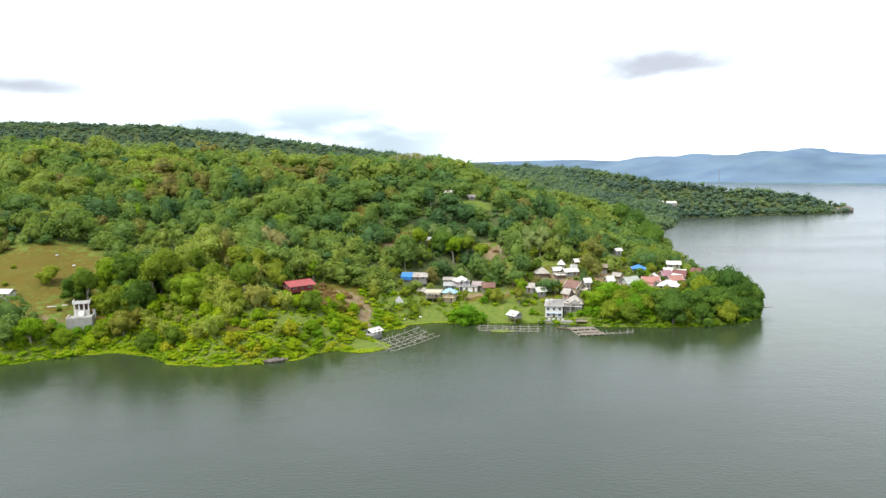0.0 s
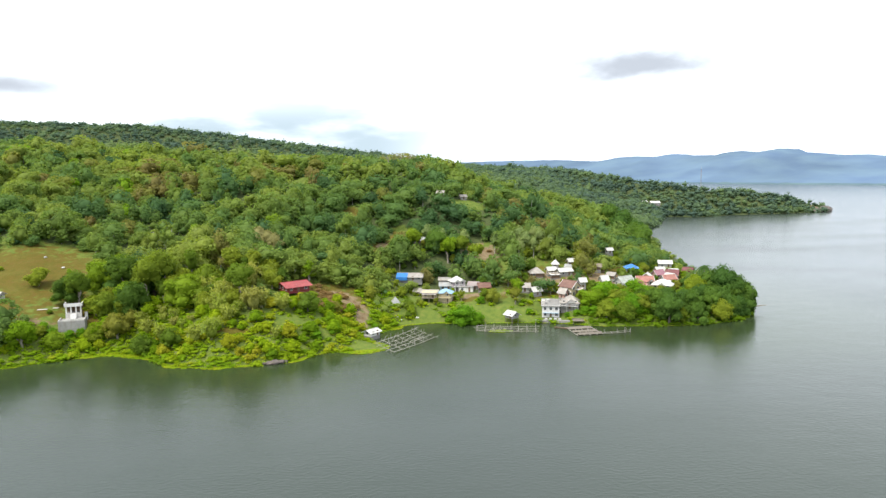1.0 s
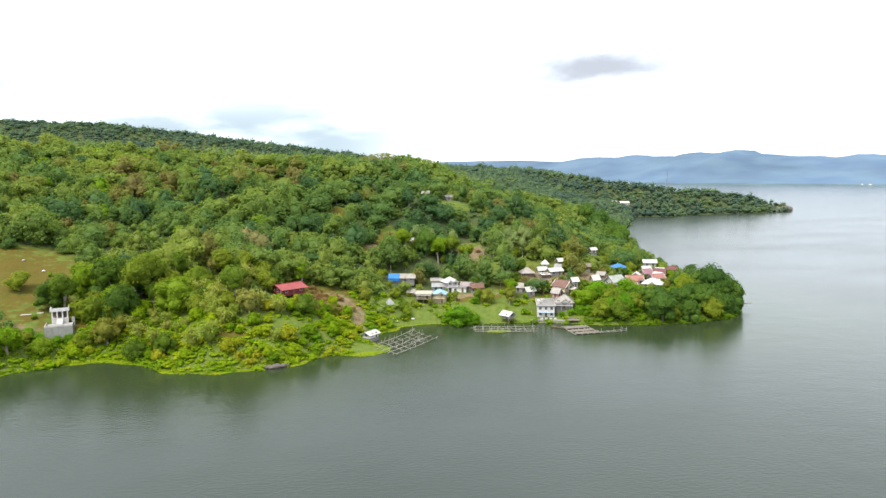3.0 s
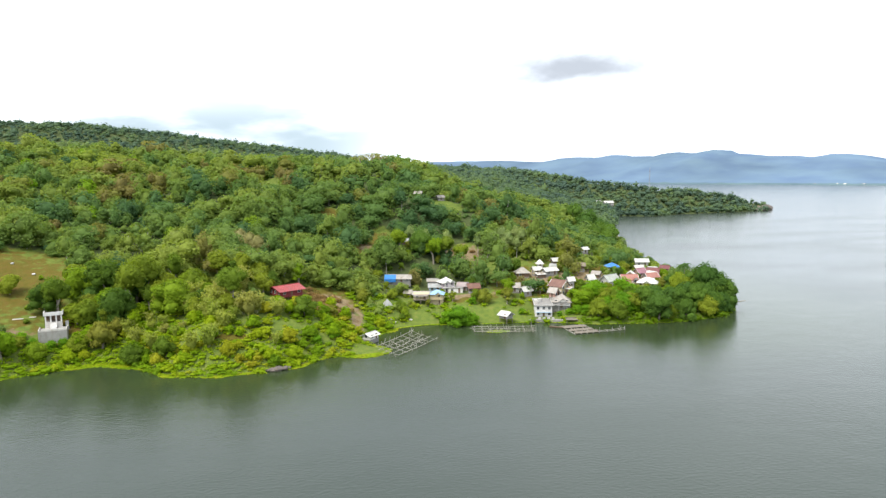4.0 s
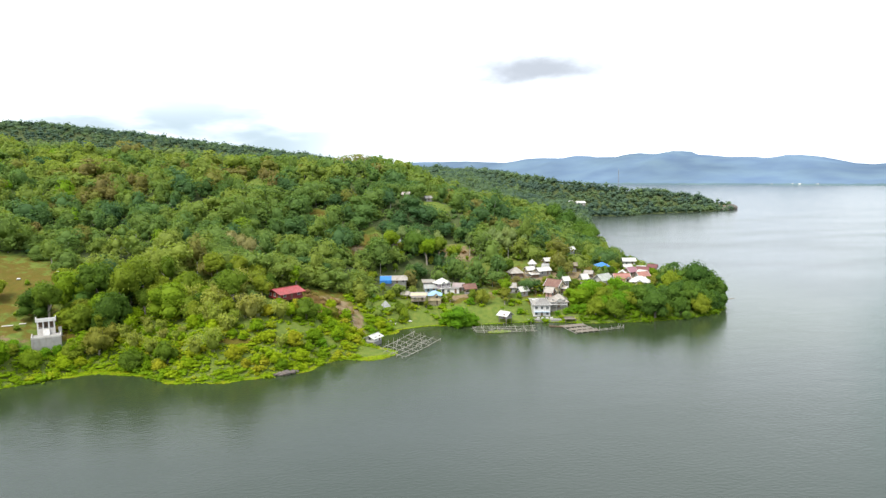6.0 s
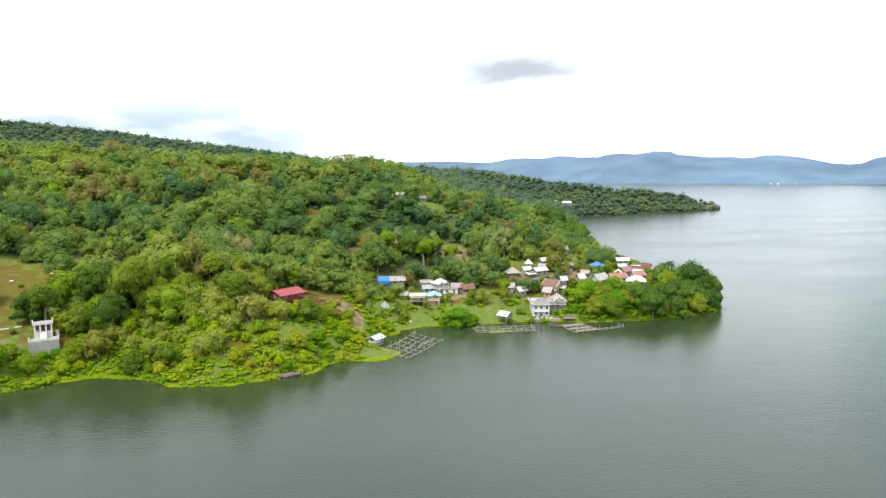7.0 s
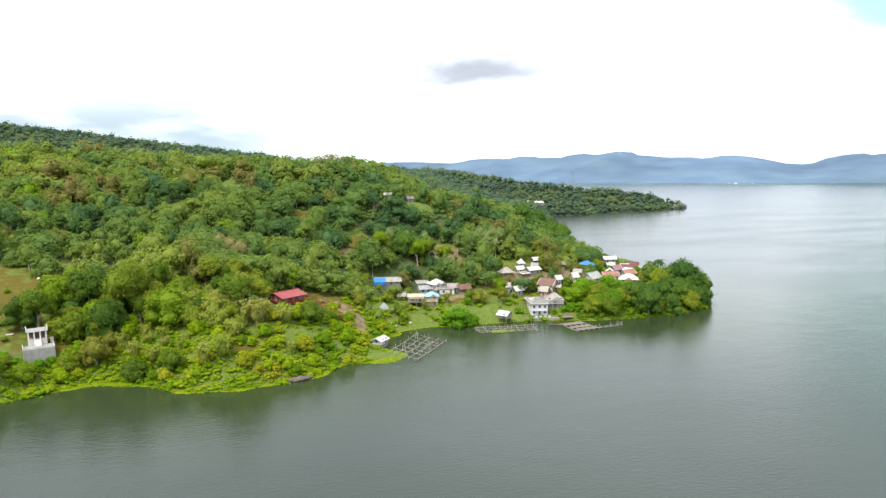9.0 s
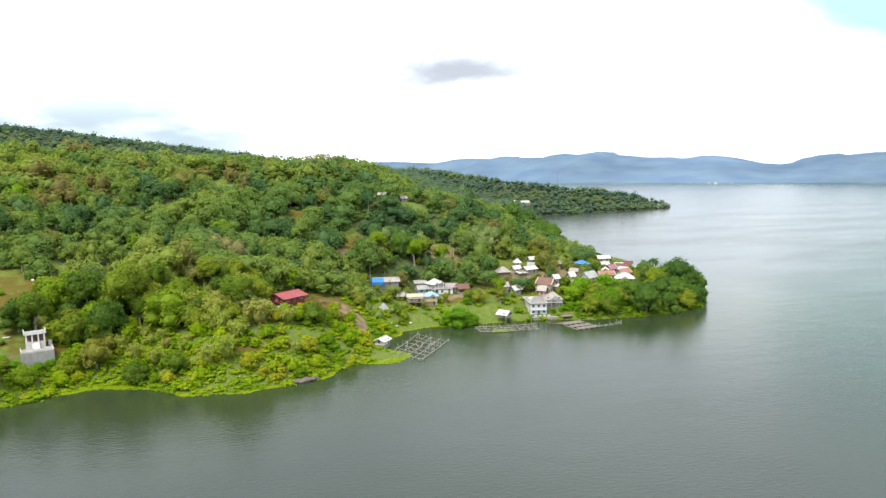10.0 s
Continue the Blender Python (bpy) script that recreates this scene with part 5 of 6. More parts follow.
    ok &= ~((x > 30) & (y < 345) & (rng.rand(len(x)) < 0.45))
    ok &= rng.rand(len(x)) < 0.97
    x, y, d = x[ok], y[ok], d[ok]
    z, t = land_height(x, y, d), hue(x, y, rng)
    top = view_of_lake(x, y) - z
    spots, stems = [], []
    for i in range(len(x)):
        s, hs = (0.72 + 0.6 * rng.rand() ** 1.3) * (1.3 if rng.rand() < 0.12 else 1), 0.7 + 0.35 * rng.rand()
        s = min(s, top[i] / (hs * 12), 0.34 + 0.02 * d[i] if x[i] > 100 and y[i] < 480 else 9)
        if s > 0.2:
            lift = 2.2 * s if rng.rand() < 0.16 and top[i] > 14 else -0.4
            if lift > 0:
                stems.append((x[i], y[i], z[i], 6.5 * s * hs + lift, 0.16 + 0.1 * rng.rand()))
            spots.append((x[i], y[i], z[i] + lift, s, hs, rng.rand() * 6.3, t[i]))
    stems_mesh("hillside_stems", stems, "pale bare stems under the raised crowns of the hillside trees")
    upper = [crown_arrays(rng, R, H, b, c, n, s, dr, 3, 8) for R, H, b, c, n, s, dr in
             ((5.6, 9.6, 1.2, 7, 190, 1.25, 0.1), (6.8, 10, 1.4, 8, 225, 1.3, 0.15), (4.4, 10.5, 2.0, 5, 140, 1.15, 0.0), (5.2, 8.6, 0.6, 6, 170, 1.2, 0.25), (7.4, 9.8, 2.2, 8, 230, 1.3, 0.1))]
    woods_mesh("upper_woods", [p for p in spots if p[1] > 412], upper, M_LEAF, "light green and olive broadleaf woods on the upper slope", "forest")
    spots = [p for p in spots if p[1] <= 412]
    woods_mesh("hillside_woods", spots, mid, M_LEAF, "dense mixed green and olive broadleaf woods on the hillside", "forest")
    # low growth under and between the trees
    low = [crown_arrays(rng, R, H, 0.0, c, n, s, hearts=1) for R, H, c, n, s in ((2.8, 3.2, 4, 26, 0.8), (3.4, 4.0, 5, 30, 0.85), (2.3, 2.6, 3, 22, 0.8))]
    x, y = scatter(-300, 160, 262, 500, 5.6, rng, 1.2)
    d = inland(x, y)
    ok = (d > 6) & (patches(x, y, CLEARINGS) < 0.42) & clear_of_houses(x, y, 1.0) & (x > -40 - 0.66 * y) & (patches(x, y, DIRT) < 0.3) & ((x < -10) | ((y > 335) & (x < 95)))
    x, y, d = x[ok], y[ok], d[ok]
    z, t = land_height(x, y, d), hue(x, y, rng)
    spots = [(x[i], y[i], z[i] - 0.4, 0.8 + 0.6 * rng.rand(), 0.7 + 0.5 * rng.rand(), rng.rand() * 6.3, min(t[i], 0.7)) for i in range(len(x))]
    woods_mesh("undergrowth", spots, low, M_LEAF, "low green undergrowth between the hillside trees", "scrub")
    far = [crown_arrays(rng, R, H, b, c, n, s, 0.1, 2, 7, 0.7) for R, H, b, c, n, s in ((6.4, 6.6, 0.0, 5, 22, 1.6), (5.4, 7.4, 0.2, 4, 19, 1.5), (7.4, 7.0, 0.0, 6, 24, 1.7), (4.6, 6.4, 0.0, 4, 16, 1.4), (6.0, 8.4, 0.6, 5, 20, 1.6))]
    x, y = scatter(-520, 215, 520, 800, 8.2, rng, 1.2)
    x2, y2 = scatter(-680, 60, 800, 1000, 8.0, rng, 1.2)
    x3, y3 = scatter(60, 620, 640, 1100, 7.3, rng, 1.2)
    x4, y4 = scatter(190, 600, 560, 930, 5.5, rng)
    rim = inland(x4, y4)
    x4, y4 = x4[(rim > 0.3) & (rim < 12)], y4[(rim > 0.3) & (rim < 12)]
    x, y = np.concatenate([x, x2, x3, x4]), np.concatenate([y, y2, y3, y4])
    d = inland(x, y)
    ok = (d > 0.3) & clear_of_houses(x, y, 3) & (patches(x, y, DIRT) < 0.6)
    ok &= ~((x > 10) & (x < 215) & (y < 642))
    ok &= (x > -80 - 0.66 * y) & ((y < 560) | (y > 640) | (x > 40)) & ((y < 1100) | (x < 100))
    x, y, d = x[ok], y[ok], d[ok]
    z, t = land_height(x, y, d), hue(x, y, rng)
    # With distance the tint slides to the leaf tones that carry painted haze.
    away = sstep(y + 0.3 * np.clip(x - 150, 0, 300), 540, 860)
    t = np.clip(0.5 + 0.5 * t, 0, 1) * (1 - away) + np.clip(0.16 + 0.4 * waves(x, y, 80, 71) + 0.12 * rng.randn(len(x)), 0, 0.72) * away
    grow = 1 + 0.35 * waves(x, y, 70, 61)
    spots = [(x[i], y[i], z[i] + (0.8 if d[i] > 14 else -0.5), (0.6 + 0.6 * rng.rand() ** 1.5) * grow[i] * (1.15 if x[i] > 150 else 1.0), (0.68 if x[i] > 150 else 0.6) + 0.35 * rng.rand(), rng.rand() * 6.3, t[i]) for i in range(len(x))]
    woods_mesh("distant_woods", spots, far, M_HAZED_LEAF, "distant dark green woods along the ridge and cape, blue haze tinted into the leaves", "forest")


def pale_trees():
    """A cream-flowering tree in the woods and bare-topped spreading ones on the crest."""
    rng = np.random.RandomState(44)
    for name, label, R, H, base, clumps, cards, size, places in (
            ("flowering_tree", "broadleaf tree with cream blossom over its crown", 4.4, 9.5, 2.0, 11, 620, 0.6, ((-83, 323), (-78, 319), (-73, 314))),
            ("spreading_tree", "tall pale spreading tree with thin flat crown", 6.5, 13.5, 10.0, 9, 190, 0.8, ((-15, 468), (-9, 474), (-23, 465)))):
        first = None
        for x, y in places:
            m = pose(x, y, ground_at(x, y) - 0.3, 0, 0, x * 9)
            if first is None:
                first = tagged(new(name), label, "tree", group=name + "s")
                first.matrix_basis = m
                hang("trunk", trunk_mesh(rng, R, H, base, 0.4), first)
                v, q, f = crown_arrays(rng, R, H, base, clumps, cards, size)
                hang("crown", raw_mesh("crown", v, q, f if name == "flowering_tree" else None, [M_PALE]), first)
            else:
                copy_thing(first, m)


def slender_trees():
    """Tall silvery trees with straight pale stems and small upright crowns above the lane."""
    rng = np.random.RandomState(52)
    first = None
    for i, (x, y, s) in enumerate(((40, 340, 0.95), (44, 344, 1.1), (48, 339, 1.0), (52, 345, 1.15), (56, 341, 0.95), (60, 346, 1.1), (65, 342, 0.9), (36, 345, 1.0), (50, 350, 1.1), (58, 351, 1.0), (70, 347, 0.95), (0, 349, 1.0), (8, 344, 0.9), (20, 352, 0.95))):
        m = pose(x, y, ground_at(x, y) - 0.2, 0, 0, i * 77) @ Matrix.Diagonal((s, s, s, 1))
        if first is None:
            first = tagged(new("slender_tree"), "tall slender tree with pale stem and silvery green crown", "tree", group="slender trees")
            first.matrix_basis = m
            hang("trunk", simple_mesh("trunk", tube([(0, 0, -1), (0.1, 0, 3), (0.2, 0.1, 7), (0.1, 0.2, 11)], [0.22, 0.17, 0.13, 0.05], 7), M_STEM), first)
            v, q, f = crown_arrays(rng, 3.0, 12.5, 5.0, 10, 560, 0.5, 0.1)
            hang("crown", raw_mesh("crown", v, q, f, [M_SILVER]), first)
        else:
            copy_thing(first, m @ Matrix.Diagonal([1 / k for k in first.scale] + [1]))


def dry_shrubs():
    """Rusty brown bushes on the bare slope below the red house."""
    rng = np.random.RandomState(61)
    first = None
    for i in range(70):
        x, y = -44 + 5.0 * rng.randn(), 270 + 5.5 * rng.randn()
        s = 0.6 + 0.6 * rng.rand()
        if i > 60:
            x, y = 29 + 6 * rng.randn(), 350 + 5 * rng.randn()
        if not clear_of_houses(np.array([x]), np.array([y]))[0]:
            continue
        m = pose(x, y, ground_at(x, y) - 0.2, 0, 0, i * 50) @ Matrix.Diagonal((s, s, s, 1))
        if first is None:
            first = tagged(new("dry_shrub"), "rusty brown dry bush on the bare slope", "shrub", group="dry shrubs")
            first.matrix_basis = m
            v, q, f = crown_arrays(rng, 1.8, 1.7, 0.0, 6, 240, 0.42, 0.2, 3)
            hang("foliage", raw_mesh("foliage", v, q, f, [M_DRYLEAF]), first)
        else:
            copy_thing(first, m @ Matrix.Diagonal([1 / k for k in first.scale] + [1]))


def front_zone(x, d):
    return -125 < x < 62 and d < 13


def front_shrubs():
    """Rounded bright bushes on the open slope above the bank."""
    rng = np.random.RandomState(29)
    shapes = [(2.4, 3.4, 0.1, 8, 380, 0.5, 0.2, "bright green rounded bush on the bank"), (1.9, 2.6, 0.0, 6, 280, 0.46, 0.2, "small yellow-green bush on the bank"),
              (2.9, 4.8, 0.4, 9, 460, 0.52, 0.2, "tall light green bush on the slope")]
    protos, used = proto_trees(shapes, M_BANK_OWN, "shrub", "shrub"), set()
    x, y = scatter(-215, -12, 216, 272, 4.3, rng)
    d = inland(x, y)
    top = view_of_lake(x, y, 1.0) - land_height(x, y, d)
    ok = (d > 2.5) & (d < 30) & clear_of_houses(x, y, 0.3) & (np.exp(-((x + 22) / 11) ** 2 - ((y - 237) / 6) ** 2) < 0.25) & (patches(x, y, DIRT) < 0.4) & (rng.rand(len(x)) < np.where(patches(x, y, CLEARINGS[:2]) > 0.45, 0.16, np.where(x < -130, 0.25, 0.5)))
    for i in np.flatnonzero(ok):
        k = int(rng.randint(3))
        s = min(0.7 + 0.55 * rng.rand(), top[i] / shapes[k][1])
        if s < 0.35:
            continue
        m = pose(x[i], y[i], ground_at(x[i], y[i]) - 0.25, 0, 0, rng.rand() * 360) @ Matrix.Diagonal((s, s, s * (0.8 + 0.4 * rng.rand()), 1))
        if k not in used:
            used.add(k)
            protos[k].matrix_basis = m
        else:
            copy_thing(protos[k], m @ Matrix.Diagonal([1 / v for v in protos[k].scale] + [1]))


def water_weeds():
    """The flat floating fringe of creepers along the shallows."""
    rng = np.random.RandomState(17)
    x, y = scatter(-240, 140, 208, 282, 0.55, rng)
    d = inland(x, y)
    reach = 0.8 + 1.6 * np.clip(waves(x, y, 16, 41) + 0.25, 0, 1) * 2.2
    reach = np.where(x > 8, np.where(x > 66, 0.3, 0.5), reach) + 3.0 * np.exp(-(((x + 25) / 7) ** 2 + ((y - 234) / 5) ** 2)) + 2.5 * np.exp(-(((x - 27) / 6) ** 2 + ((y - 262) / 5) ** 2)) + 3 * np.exp(-(((x + 114) / 9) ** 2))
    ok = (d < 0.8) & (d > -reach + 0.5 * rng.rand(len(x)))
    bed = (((x - 27) / 5) ** 2 + ((y - 257.5) / 2.2) ** 2) < 1
    x, y = x[ok | bed], y[ok | bed]
    n = len(x)
    a, s = rng.rand(n) * 6.3, 0.3 + 0.3 * rng.rand(n)
    V = np.stack([np.stack([x + s * np.cos(a + k * 1.57) * (1 + 0.3 * (k % 2)), y + s * np.sin(a + k * 1.57), 0.05 + 0.12 * rng.rand(n)], 1) for k in range(4)], 1).reshape(-1, 3)
    tint = np.repeat(np.clip(0.6 + 0.4 * waves(x, y, 9, 44) + 0.15 * rng.randn(n), 0, 1), 4)
    me = raw_mesh("water_weeds", V, np.arange(n * 4).reshape(-1, 4), mats=[M_BANK], attrs={"tint": tint})
    tagged(new("water_weeds", me), "light green floating creepers fringing the shallows", "water plants", kind="stuff")


def stand_of(x, y):
    """The brighter yellow-green stretch of the bank."""
    return np.exp(-((x + 72) / 30) ** 2)


def plant_shrubs():
    rng = np.random.RandomState(8)
    tem = [crown_arrays(rng, R, H, -0.2, c, n, s, 0.3, 2) for R, H, c, n, s in ((2.2, 1.7, 6, 58, 0.6), (2.7, 2.1, 7, 66, 0.62), (1.8, 1.2, 5, 46, 0.55))]
    x, y = scatter(-225, 150, 212, 300, 2.15, rng)
    d = inland(x, y)
    ok = (d > -0.6) & (d < 26) & clear_of_houses(x, y, -1.0) & (patches(x, y, DIRT) < 0.42)
    thin = np.where(x < -14, np.where(d < 14, 0.97, 0.6), np.where(x > 66, 0.9, 0.2))
    ok &= np.exp(-((x + 22) / 11) ** 2 - ((y - 237) / 6) ** 2) < 0.4
    thin = np.where(patches(x, y, CLEARINGS[:2]) > 0.4, 0.07, np.where(patches(x, y, [(-56, 241, 18, 5.5), (-66, 235, 26, 2.4)]) > 0.5, 0.2, thin))
    ok &= rng.rand(len(x)) < thin
    x, y, d = x[ok], y[ok], d[ok]
    z = land_height(x, y, d)
    t = np.clip(0.45 + 0.22 * stand_of(x, y) + 0.45 * waves(x, y, 22, 31) + 0.16 * rng.randn(len(x)), 0, 1) * np.where(x > 66, 0.15, 1.0)
    spots = [(x[i], y[i], max(z[i], 0) - 0.25, 0.75 + 0.7 * rng.rand() ** 2, 0.5 + 0.5 * rng.rand(), rng.rand() * 6.3, t[i]) for i in range(len(x))]
    woods_mesh("bank_scrub", spots, tem, M_BANK, "bright green scrub and creepers along the bank", "scrub")


plant_trees()
pale_trees()
slender_trees()
dry_shrubs()
plant_shrubs()
front_shrubs()
water_weeds()


# ---- on the water ----
def pole(thing, a, b, r=0.09, name="pole", mat=None):
    a, b = Vector(a), Vector(b)
    mid = (a + b) / 2 + Vector((0, 0, -0.04 * (b - a).length * 0.3))
    return part(name, tube([a, mid, b], [r, r * 0.95, r * 0.85], 6), mat or M_BAMBOO, thing)


def fish_pen(label, corner, u, nu, du, v, nv, dv, seed, uprights, z=0.45, loose=0.3, braces=0):
    """A frame of lashed bamboo over net cages: rails both ways, with stakes."""
    rs = random.Random(seed)
    t = tagged(new("fish_pen"), label, "fish pen", group="fish pens")
    t.matrix_world = pose(corner[0], corner[1], 0)
    u, v = Vector(u).normalized(), Vector(v).normalized()

    def at(i, j, up):
        p = u * (i * du) + v * (j * dv)
        return Vector((p.x + rs.uniform(-loose, loose), p.y + rs.uniform(-loose, loose), up))
    for i in range(nu):
        o = rs.uniform(-0.8, 0.3)
        pole(t, at(i, o, z + rs.uniform(-0.1, 0.25)), at(i, nv - 1 + rs.uniform(-0.2, 0.6), z + rs.uniform(-0.1, 0.25)), rs.uniform(0.08, 0.12), "rail")
    for j in range(nv):
        if rs.random() < 0.93:
            pole(t, at(rs.uniform(-0.3, 0.1), j, z + 0.15), at(nu - 1 + rs.uniform(-0.2, 0.3), j, z + 0.2), rs.uniform(0.06, 0.1), "crossbar")
    for i in range(nu):
        for j in range(nv):
            if rs.random() < uprights:
                p = at(i, j, -2.0)
                top = Vector((p.x + rs.uniform(-0.8, 0.8), p.y + rs.uniform(-0.8, 0.8), rs.uniform(0.9, 2.6)))
                pole(t, p, top, rs.uniform(0.06, 0.1), "stake")
    for _ in range(braces):
        i, j = rs.uniform(0, nu - 1.5), rs.uniform(0, nv - 2)
        pole(t, at(i, j, z + rs.uniform(0, 0.5)), at(i + rs.uniform(-0.2, 1.4), j + rs.uniform(0.5, 1.6), z + rs.uniform(0.1, 0.9)), rs.uniform(0.05, 0.09), "brace")
    return t


fish_pen("grey bamboo fish-pen frame with leaning stakes beside the hut", (-15.5, 228.5), (-0.5, 0.87), 5, 3.7, (0.6, 0.8), 7, 4.3, 2, 0.95, loose=0.75, braces=16)
fish_pen("low bamboo fish-pen rails before the stilt hut", (17, 256.5), (0.1, 1), 4, 3.0, (1, -0.12), 8, 3.4, 5, 0.7, loose=0.5, braces=7)
fish_pen("short line of bamboo stakes in the shallows", (67, 248.5), (0, 1), 2, 1.8, (1, 0.18), 5, 2.7, 9, 0.5)


def raft():
    rs = random.Random(4)
    t = tagged(new("raft"), "weathered plank landing raft with bamboo rails", "raft")
    t.matrix_world = pose(60, 254.5, 0.35, 0, 0, 8)
    plank = simple_mesh("plank", box(-5.2, -0.42, -0.06, 5.2, 0.42, 0.06, bevel=0.02), M_WOOD)
    for i in range(13):
        if i in (3, 7, 8):
            continue
        hang("plank", plank, t, m=pose(rs.uniform(-0.4, 0.4) - (i - 6) * 0.12, (i - 6) * 1.0, rs.uniform(0, 0.05), 0, 0, rs.uniform(-1.5, 1.5)))
    for i in range(5):
        pole(t, (-5.3 + i * 2.6, -7, -0.12), (-5.0 + i * 2.6, 6.5, -0.12), 0.14, "bearer")
    for i in range(8):
        x, y = rs.uniform(-5, 5), rs.uniform(-7, 6)
        pole(t, (x, y, -2), (x + rs.uniform(-0.4, 0.4), y, rs.uniform(0.6, 1.7)), 0.08, "stake")


def canoe():
    """A slim dugout moored by the quay."""
    t = tagged(new("canoe"), "slim brown wooden canoe moored by the quay", "boat")
    t.matrix_world = pose(52.2, 259.8, 0.12, 0, 0, -28)
    bm = bmesh.new()
    n, rings = 12, []
    for i in range(n + 1):
        s = i / n * 2 - 1
        w, sheer = 0.42 * (1 - abs(s) ** 2.6) + 0.02, 0.25 + 0.25 * abs(s) ** 3
        rings.append([bm.verts.new((s * 3.0, w * k, z)) for k, z in ((-1, sheer), (-0.7, -0.1), (0, -0.2), (0.7, -0.1), (1, sheer), (0.82, sheer), (0.5, 0.0), (-0.5, 0.0), (-0.82, sheer))])
    for a, b in zip(rings, rings[1:]):
        for k in range(9):
            bm.faces.new((a[k], a[(k + 1) % 9], b[(k + 1) % 9], b[k]))
    bm.faces.new(rings[0]), bm.faces.new(rings[-1][::-1])
    bmesh.ops.recalc_face_normals(bm, faces=bm.faces)
    part("hull", bm, M_BROWNWALL, t)
    for px in (-1.2, 0.9):
        part("thwart", box(px - 0.12, -0.36, 0.16, px + 0.12, 0.36, 0.2), M_WOOD, t)


def quay():
    t = tagged(new("quay"), "low concrete quay with white planters before the white house", "quay")
    t.matrix_world = pose(50.6, 270.9, -0.5, 0, 0, -12)
    part("retaining_wall", box(-7, -1.6, -2, 7.5, 1.5, 1.5, bevel=0.05), M_CONC, t)
    part("step", box(-2, -2.4, -2, 1.5, -1.6, 0.7, bevel=0.04), M_CONC, t)
    pot = simple_mesh("planter", box(-0.55, -0.4, 1.5, 0.55, 0.4, 2.35, bevel=0.06), M_WHITE)
    for i in range(4):
        hang("planter", pot, t, "white block planter", m=pose(-2.4 + i * 1.9, -0.7, 0))


def bench_deck():
    t = tagged(new("platform"), "small wooden resting platform on posts by the raft", "platform")
    t.matrix_world = pose(61, 267, 0.9, 0, 0, -8)
    for i in range(6):
        part("plank", box(-2.4, -1.5 + i * 0.5, 0.5, 2.4, -1.05 + i * 0.5, 0.58), M_WOOD, t)
    leg = simple_mesh("leg", box(-0.08, -0.08, -1.5, 0.08, 0.08, 0.5), M_WOOD)
    for px in (-2.2, 2.2):
        for py in (-1.3, 1.3):
            hang("leg", leg, t, m=pose(px, py, 0))
    part("backrest", box(-2.4, 1.42, 0.58, 2.4, 1.5, 1.1), M_WOOD, t)


def rock(x, y, z, size, seed):
    bm = bmesh.new()
    bmesh.ops.create_icosphere(bm, subdivisions=3, radius=size)
    for v in bm.verts:
        v.co *= 1 + 0.35 * noise.fractal(v.co * 0.7 / size + Vector((seed * 7, 0, 0)), 0.9, 2, 4)
        v.co.z *= 0.65
    me = simple_mesh("rock", bm, M_ROCK)
    ob = tagged(new("rock", me), "weathered grey boulder at the waterline", "rock", group="shore rocks")
    ob.matrix_world = pose(x, y, z, 0, 0, seed * 50)


def fallen_trunk():
    """A dead stem that leans out over the water from the tip of the point."""
    t = tagged(new("fallen_trunk"), "dead dark tree trunk leaning over the water at the point", "log")
    t.matrix_world = pose(139, 281, 1.2, 0, 0, 4)
    part("stem", tube([(0, 0, 0), (4, 0.2, 1.0), (8, 0, 1.6), (11, -0.3, 1.9)], [0.4, 0.34, 0.26, 0.12], 8), M_BARK, t)
    part("branch", tube([(6, 0.1, 1.3), (7.2, 0.9, 2.2), (8, 1.2, 2.9)], [0.14, 0.1, 0.04], 5), M_BARK, t)


def litter():
    """White sacks and slabs left on the grass."""
    for name, x, y, w, d, h, turn, label in (
            ("sack", -14.5, 275.5, 1.5, 0.9, 0.6, 20, "crumpled white sack on the lake meadow"), ("sack", -13.2, 274.2, 1.2, 0.8, 0.5, 70, "crumpled white sack on the lake meadow"),
            ("sack", -6.5, 276.8, 1.3, 0.9, 0.6, 130, "crumpled white sack on the lake meadow"),
            ("slab", -150, 254.5, 3.5, 1.0, 0.25, 12, "pale concrete slab lying in the dry meadow"), ("slab", -146, 256.5, 2.2, 0.9, 0.25, 5, "pale concrete slab lying in the dry meadow"),
            ("stone", -160, 291, 1.2, 0.9, 0.7, 40, "pale stone in the dry meadow"), ("stone", -148, 298, 1.0, 0.8, 0.6, 10, "pale stone in the dry meadow"), ("stone", -172, 300, 1.3, 0.9, 0.6, 80, "pale stone in the dry meadow")):
        bm = box(-w / 2, -d / 2, 0, w / 2, d / 2, h, bevel=min(w, d, h) * 0.3)
        bmesh.ops.subdivide_edges(bm, edges=bm.edges[:], cuts=1)
        for v in bm.verts:
            v.co += Vector((noise.noise(v.co * 1.7 + Vector((x, y, 0))), noise.noise(v.co * 1.7 + Vector((y, x, 3))), noise.noise(v.co * 1.9 + Vector((x, 1, y))))) * (0.03 if name == "slab" else 0.16)
        ob = tagged(new(name, simple_mesh(name, bm, M_PALECONC if name == "slab" else M_CHALK)), label, name)
        ob.matrix_world = pose(x, y, ground_at(x, y) - 0.05, 0, 0, turn)


fallen_trunk()
litter()
raft()
canoe()
quay()
bench_deck()
for i, (rx, ry, rr) in enumerate(((-57.5, 219.6, 1.2), (-55.6, 220.0, 1.5), (-53.6, 220.6, 1.1), (-52.2, 221.2, 0.7), (-59.3, 219.4, 0.7), (579, 894, 8), (570, 888, 8), (560, 884, 7), (549, 877, 5), (582, 899, 6))):
    rock(rx, ry, 0.2 + rr * 0.25, rr, i + 1)


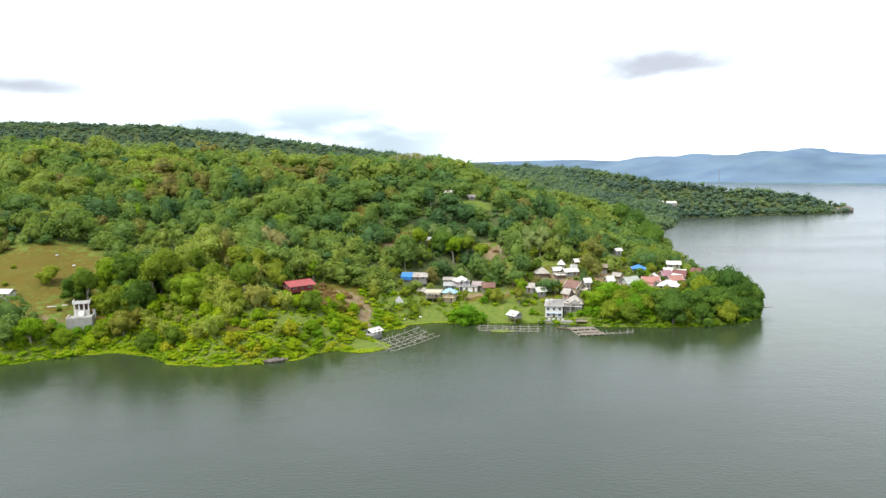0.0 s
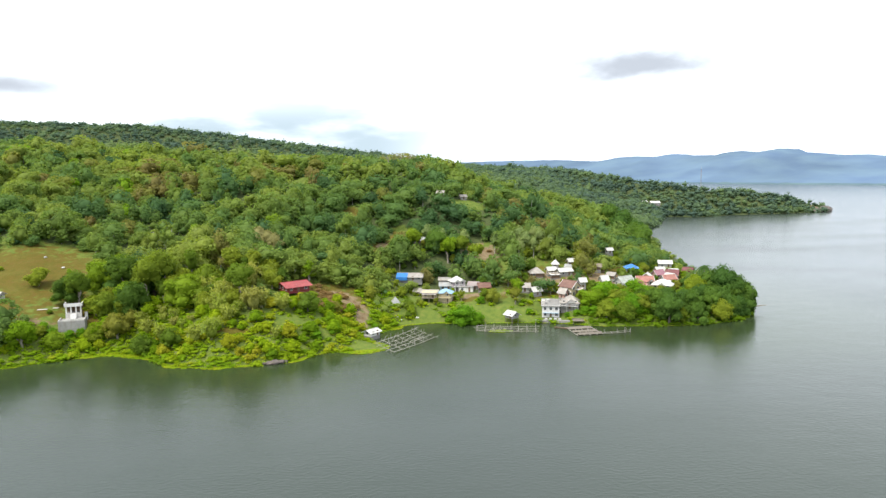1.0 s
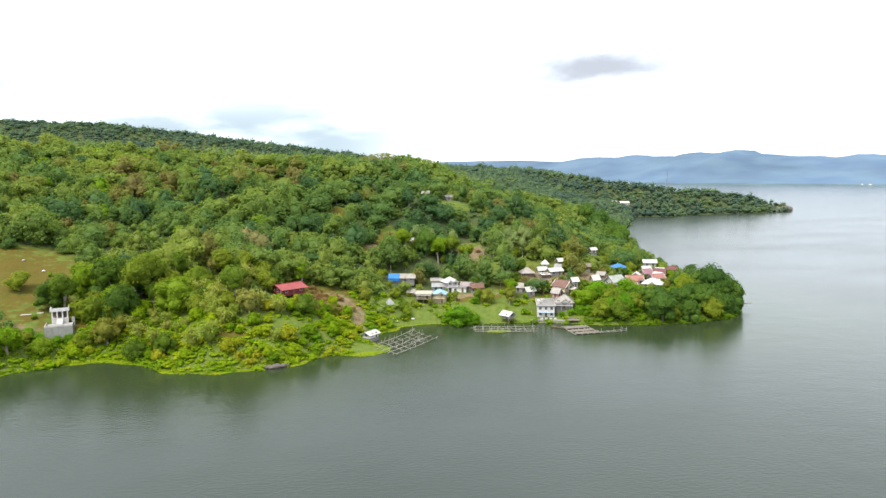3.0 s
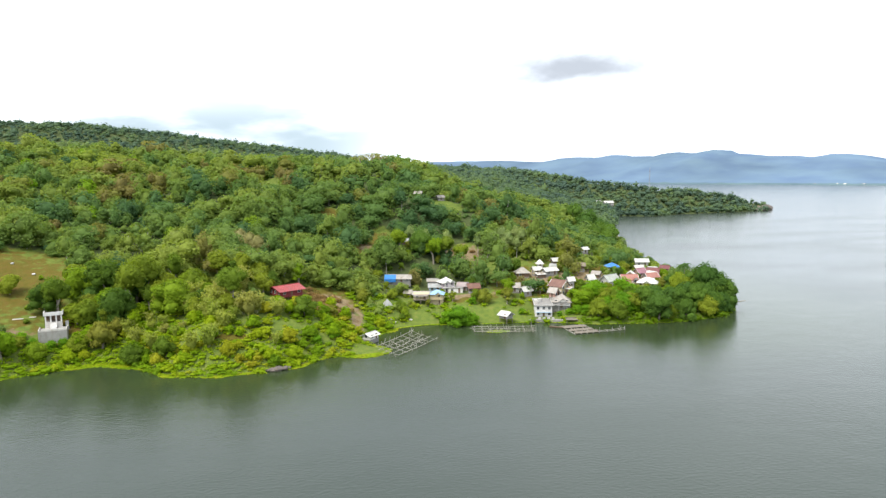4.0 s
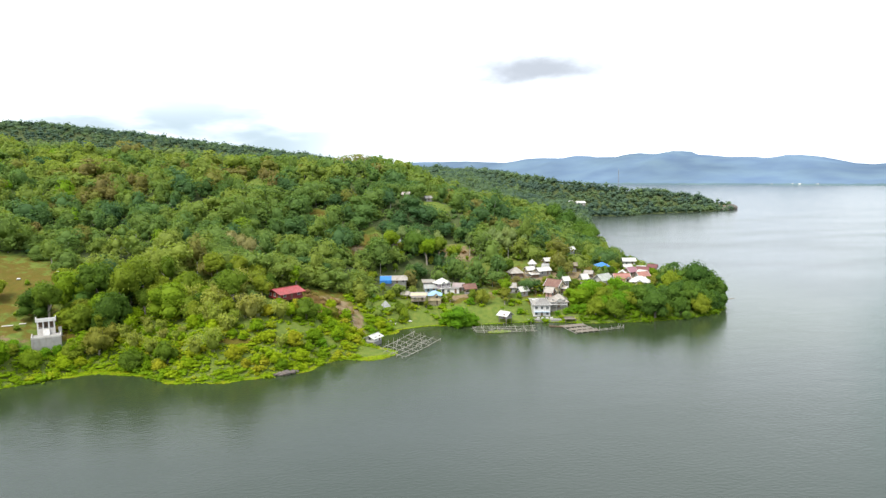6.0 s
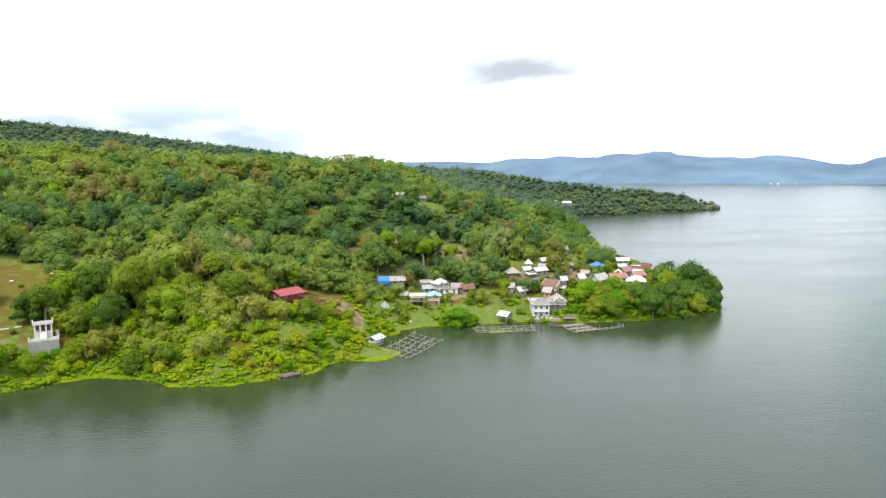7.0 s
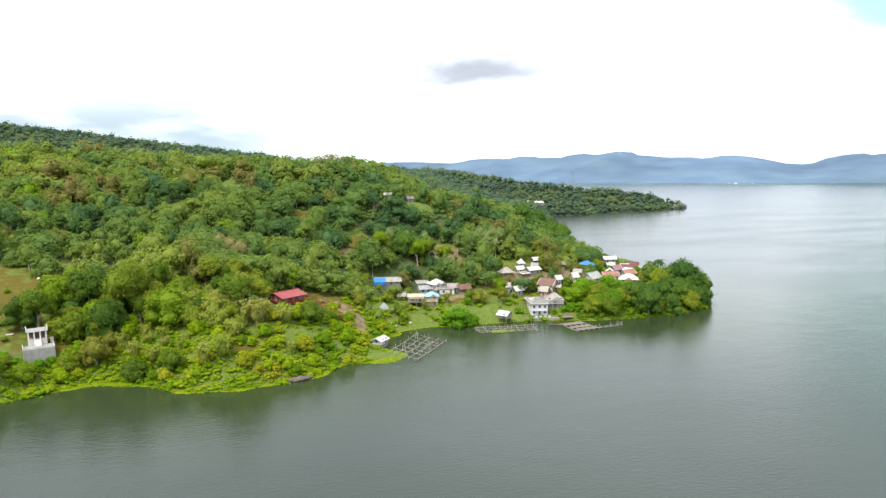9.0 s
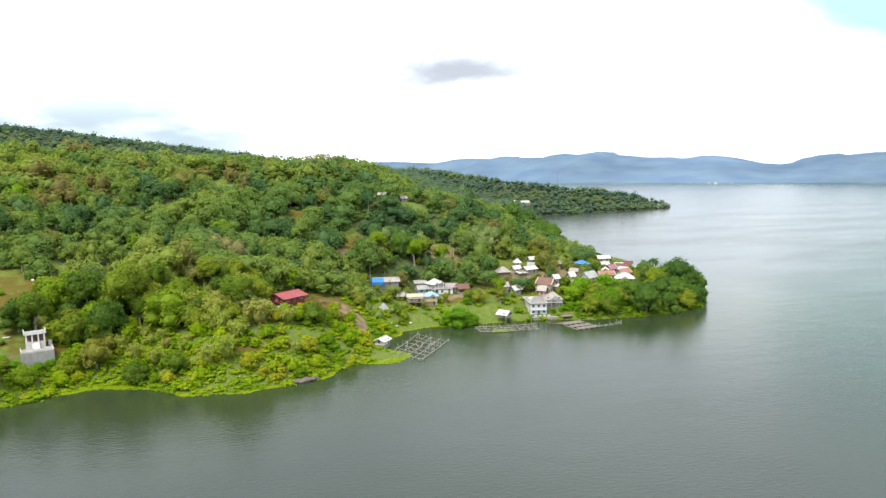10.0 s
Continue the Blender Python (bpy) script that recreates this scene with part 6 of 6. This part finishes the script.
def palm_mesh(rng, H):
    """Fronds of a palm: ribs with paired leaflets, drooping."""
    V, Q = [], []
    for k in range(15):
        a, lift, L = k * 2.4 + rng.rand() * 0.5, 0.9 - 1.3 * rng.rand(), 2.6 + rng.rand() * 0.9
        prev = np.array([0, 0, H])
        for i in range(1, 9):
            s = i / 8
            p = np.array([math.cos(a) * L * s, math.sin(a) * L * s, H + L * (lift * s - 1.0 * s * s)])
            side = np.array([-math.sin(a), math.cos(a), -0.35])
            w = 0.75 * (1 - s * 0.75) + 0.1
            for sg in (-1, 1):
                d = np.array([-math.sin(a) * sg, math.cos(a) * sg, -0.55]) * w
                n = len(V)
                V += [prev, p, p + d + (p - prev) * 0.5, prev + d + (p - prev) * 0.5]
                Q.append([n, n + 1, n + 2, n + 3])
            prev = p
    return raw_mesh("fronds", np.array(V), np.array(Q), mats=[M_PALM])


def palms():
    rng = np.random.RandomState(3)
    H = 9.0
    first = tagged(new("palm_tree"), "slender palm with a drooping feathery crown", "palm", group="palms")
    bm = tube([(0, 0, -1), (0.1, 0, 3), (0.35, 0.1, 6), (0.5, 0.2, H - 0.2)], [0.26, 0.19, 0.16, 0.13], 7)
    hang("trunk", simple_mesh("trunk", bm, M_BARK), first)
    hang("fronds", palm_mesh(rng, H), first, m=pose(0.5, 0.2, 0))
    for i, (x, y, s) in enumerate(((131, 304, 1.2), (142, 327, 0.95), (-40, 300, 0.9))):
        m = pose(x, y, ground_at(x, y) - 0.2, 0, 0, i * 77) @ Matrix.Diagonal((s, s, s, 1))
        if i == 0:
            first.matrix_basis = m
        else:
            copy_thing(first, m @ Matrix.Diagonal([1 / v for v in first.scale] + [1]))


palms()


# ---- across the bay ----
def mast():
    t = tagged(new("mast"), "slender red and white lattice radio mast beyond the cape", "mast")
    g = ground_at(446, 1005)
    t.matrix_world = pose(446, 1005, g)
    H, half = 60 - g, 1.0
    leg = simple_mesh("leg", tube([(half, half, -1), (0.3, 0.3, H)], [0.13, 0.1], 4), M_GREYWALL)
    for k in range(4):
        hang("leg", leg, t, m=pose(0, 0, 0, 0, 0, 90 * k))
    for i in range(8):
        z, s = H * (i + 1) / 8.5, half - (half - 0.3) * (i + 1) / 8.5
        part("brace", box(-s - 0.15, -s - 0.15, z - 0.12, s + 0.15, s + 0.15, z + 0.12), M_REDWALL if i % 2 else M_GREYWALL, t)
    part("antenna", tube([(0, 0, H - 0.2), (0, 0, H + 4)], [0.2, 0.1], 5), M_WHITE, t)


def far_houses():
    """Specks of white along the opposite shore."""
    rs = random.Random(12)
    a, b = Vector((-290, 3690)), Vector((2934, 466))
    for i in range(10):
        s = 0.3 + 0.55 * rs.random()
        if rs.random() < 0.5:
            s = 0.52 + 0.06 * rs.random()
        p = a.lerp(b, s) + Vector((0.7, 0.71)) * rs.uniform(-2, 6)
        t = tagged(new("house"), "tiny pale house on the opposite shore", "house", group="houses across the lake")
        t.matrix_world = pose(p.x, p.y, 0, 0, 0, rs.uniform(-30, 30) - 45)
        w, h = rs.uniform(4, 9), rs.uniform(1.8, 3.0)
        part("wall", wall_mesh("gable", w, 8, -1, h, 2.5), M_WHITE, t)
        part("roof", roof_mesh("gable", w, 8, h, 2.5), rs.choice((R_WHITE, R_GREY, R_GREY)), t)


mast()
far_houses()
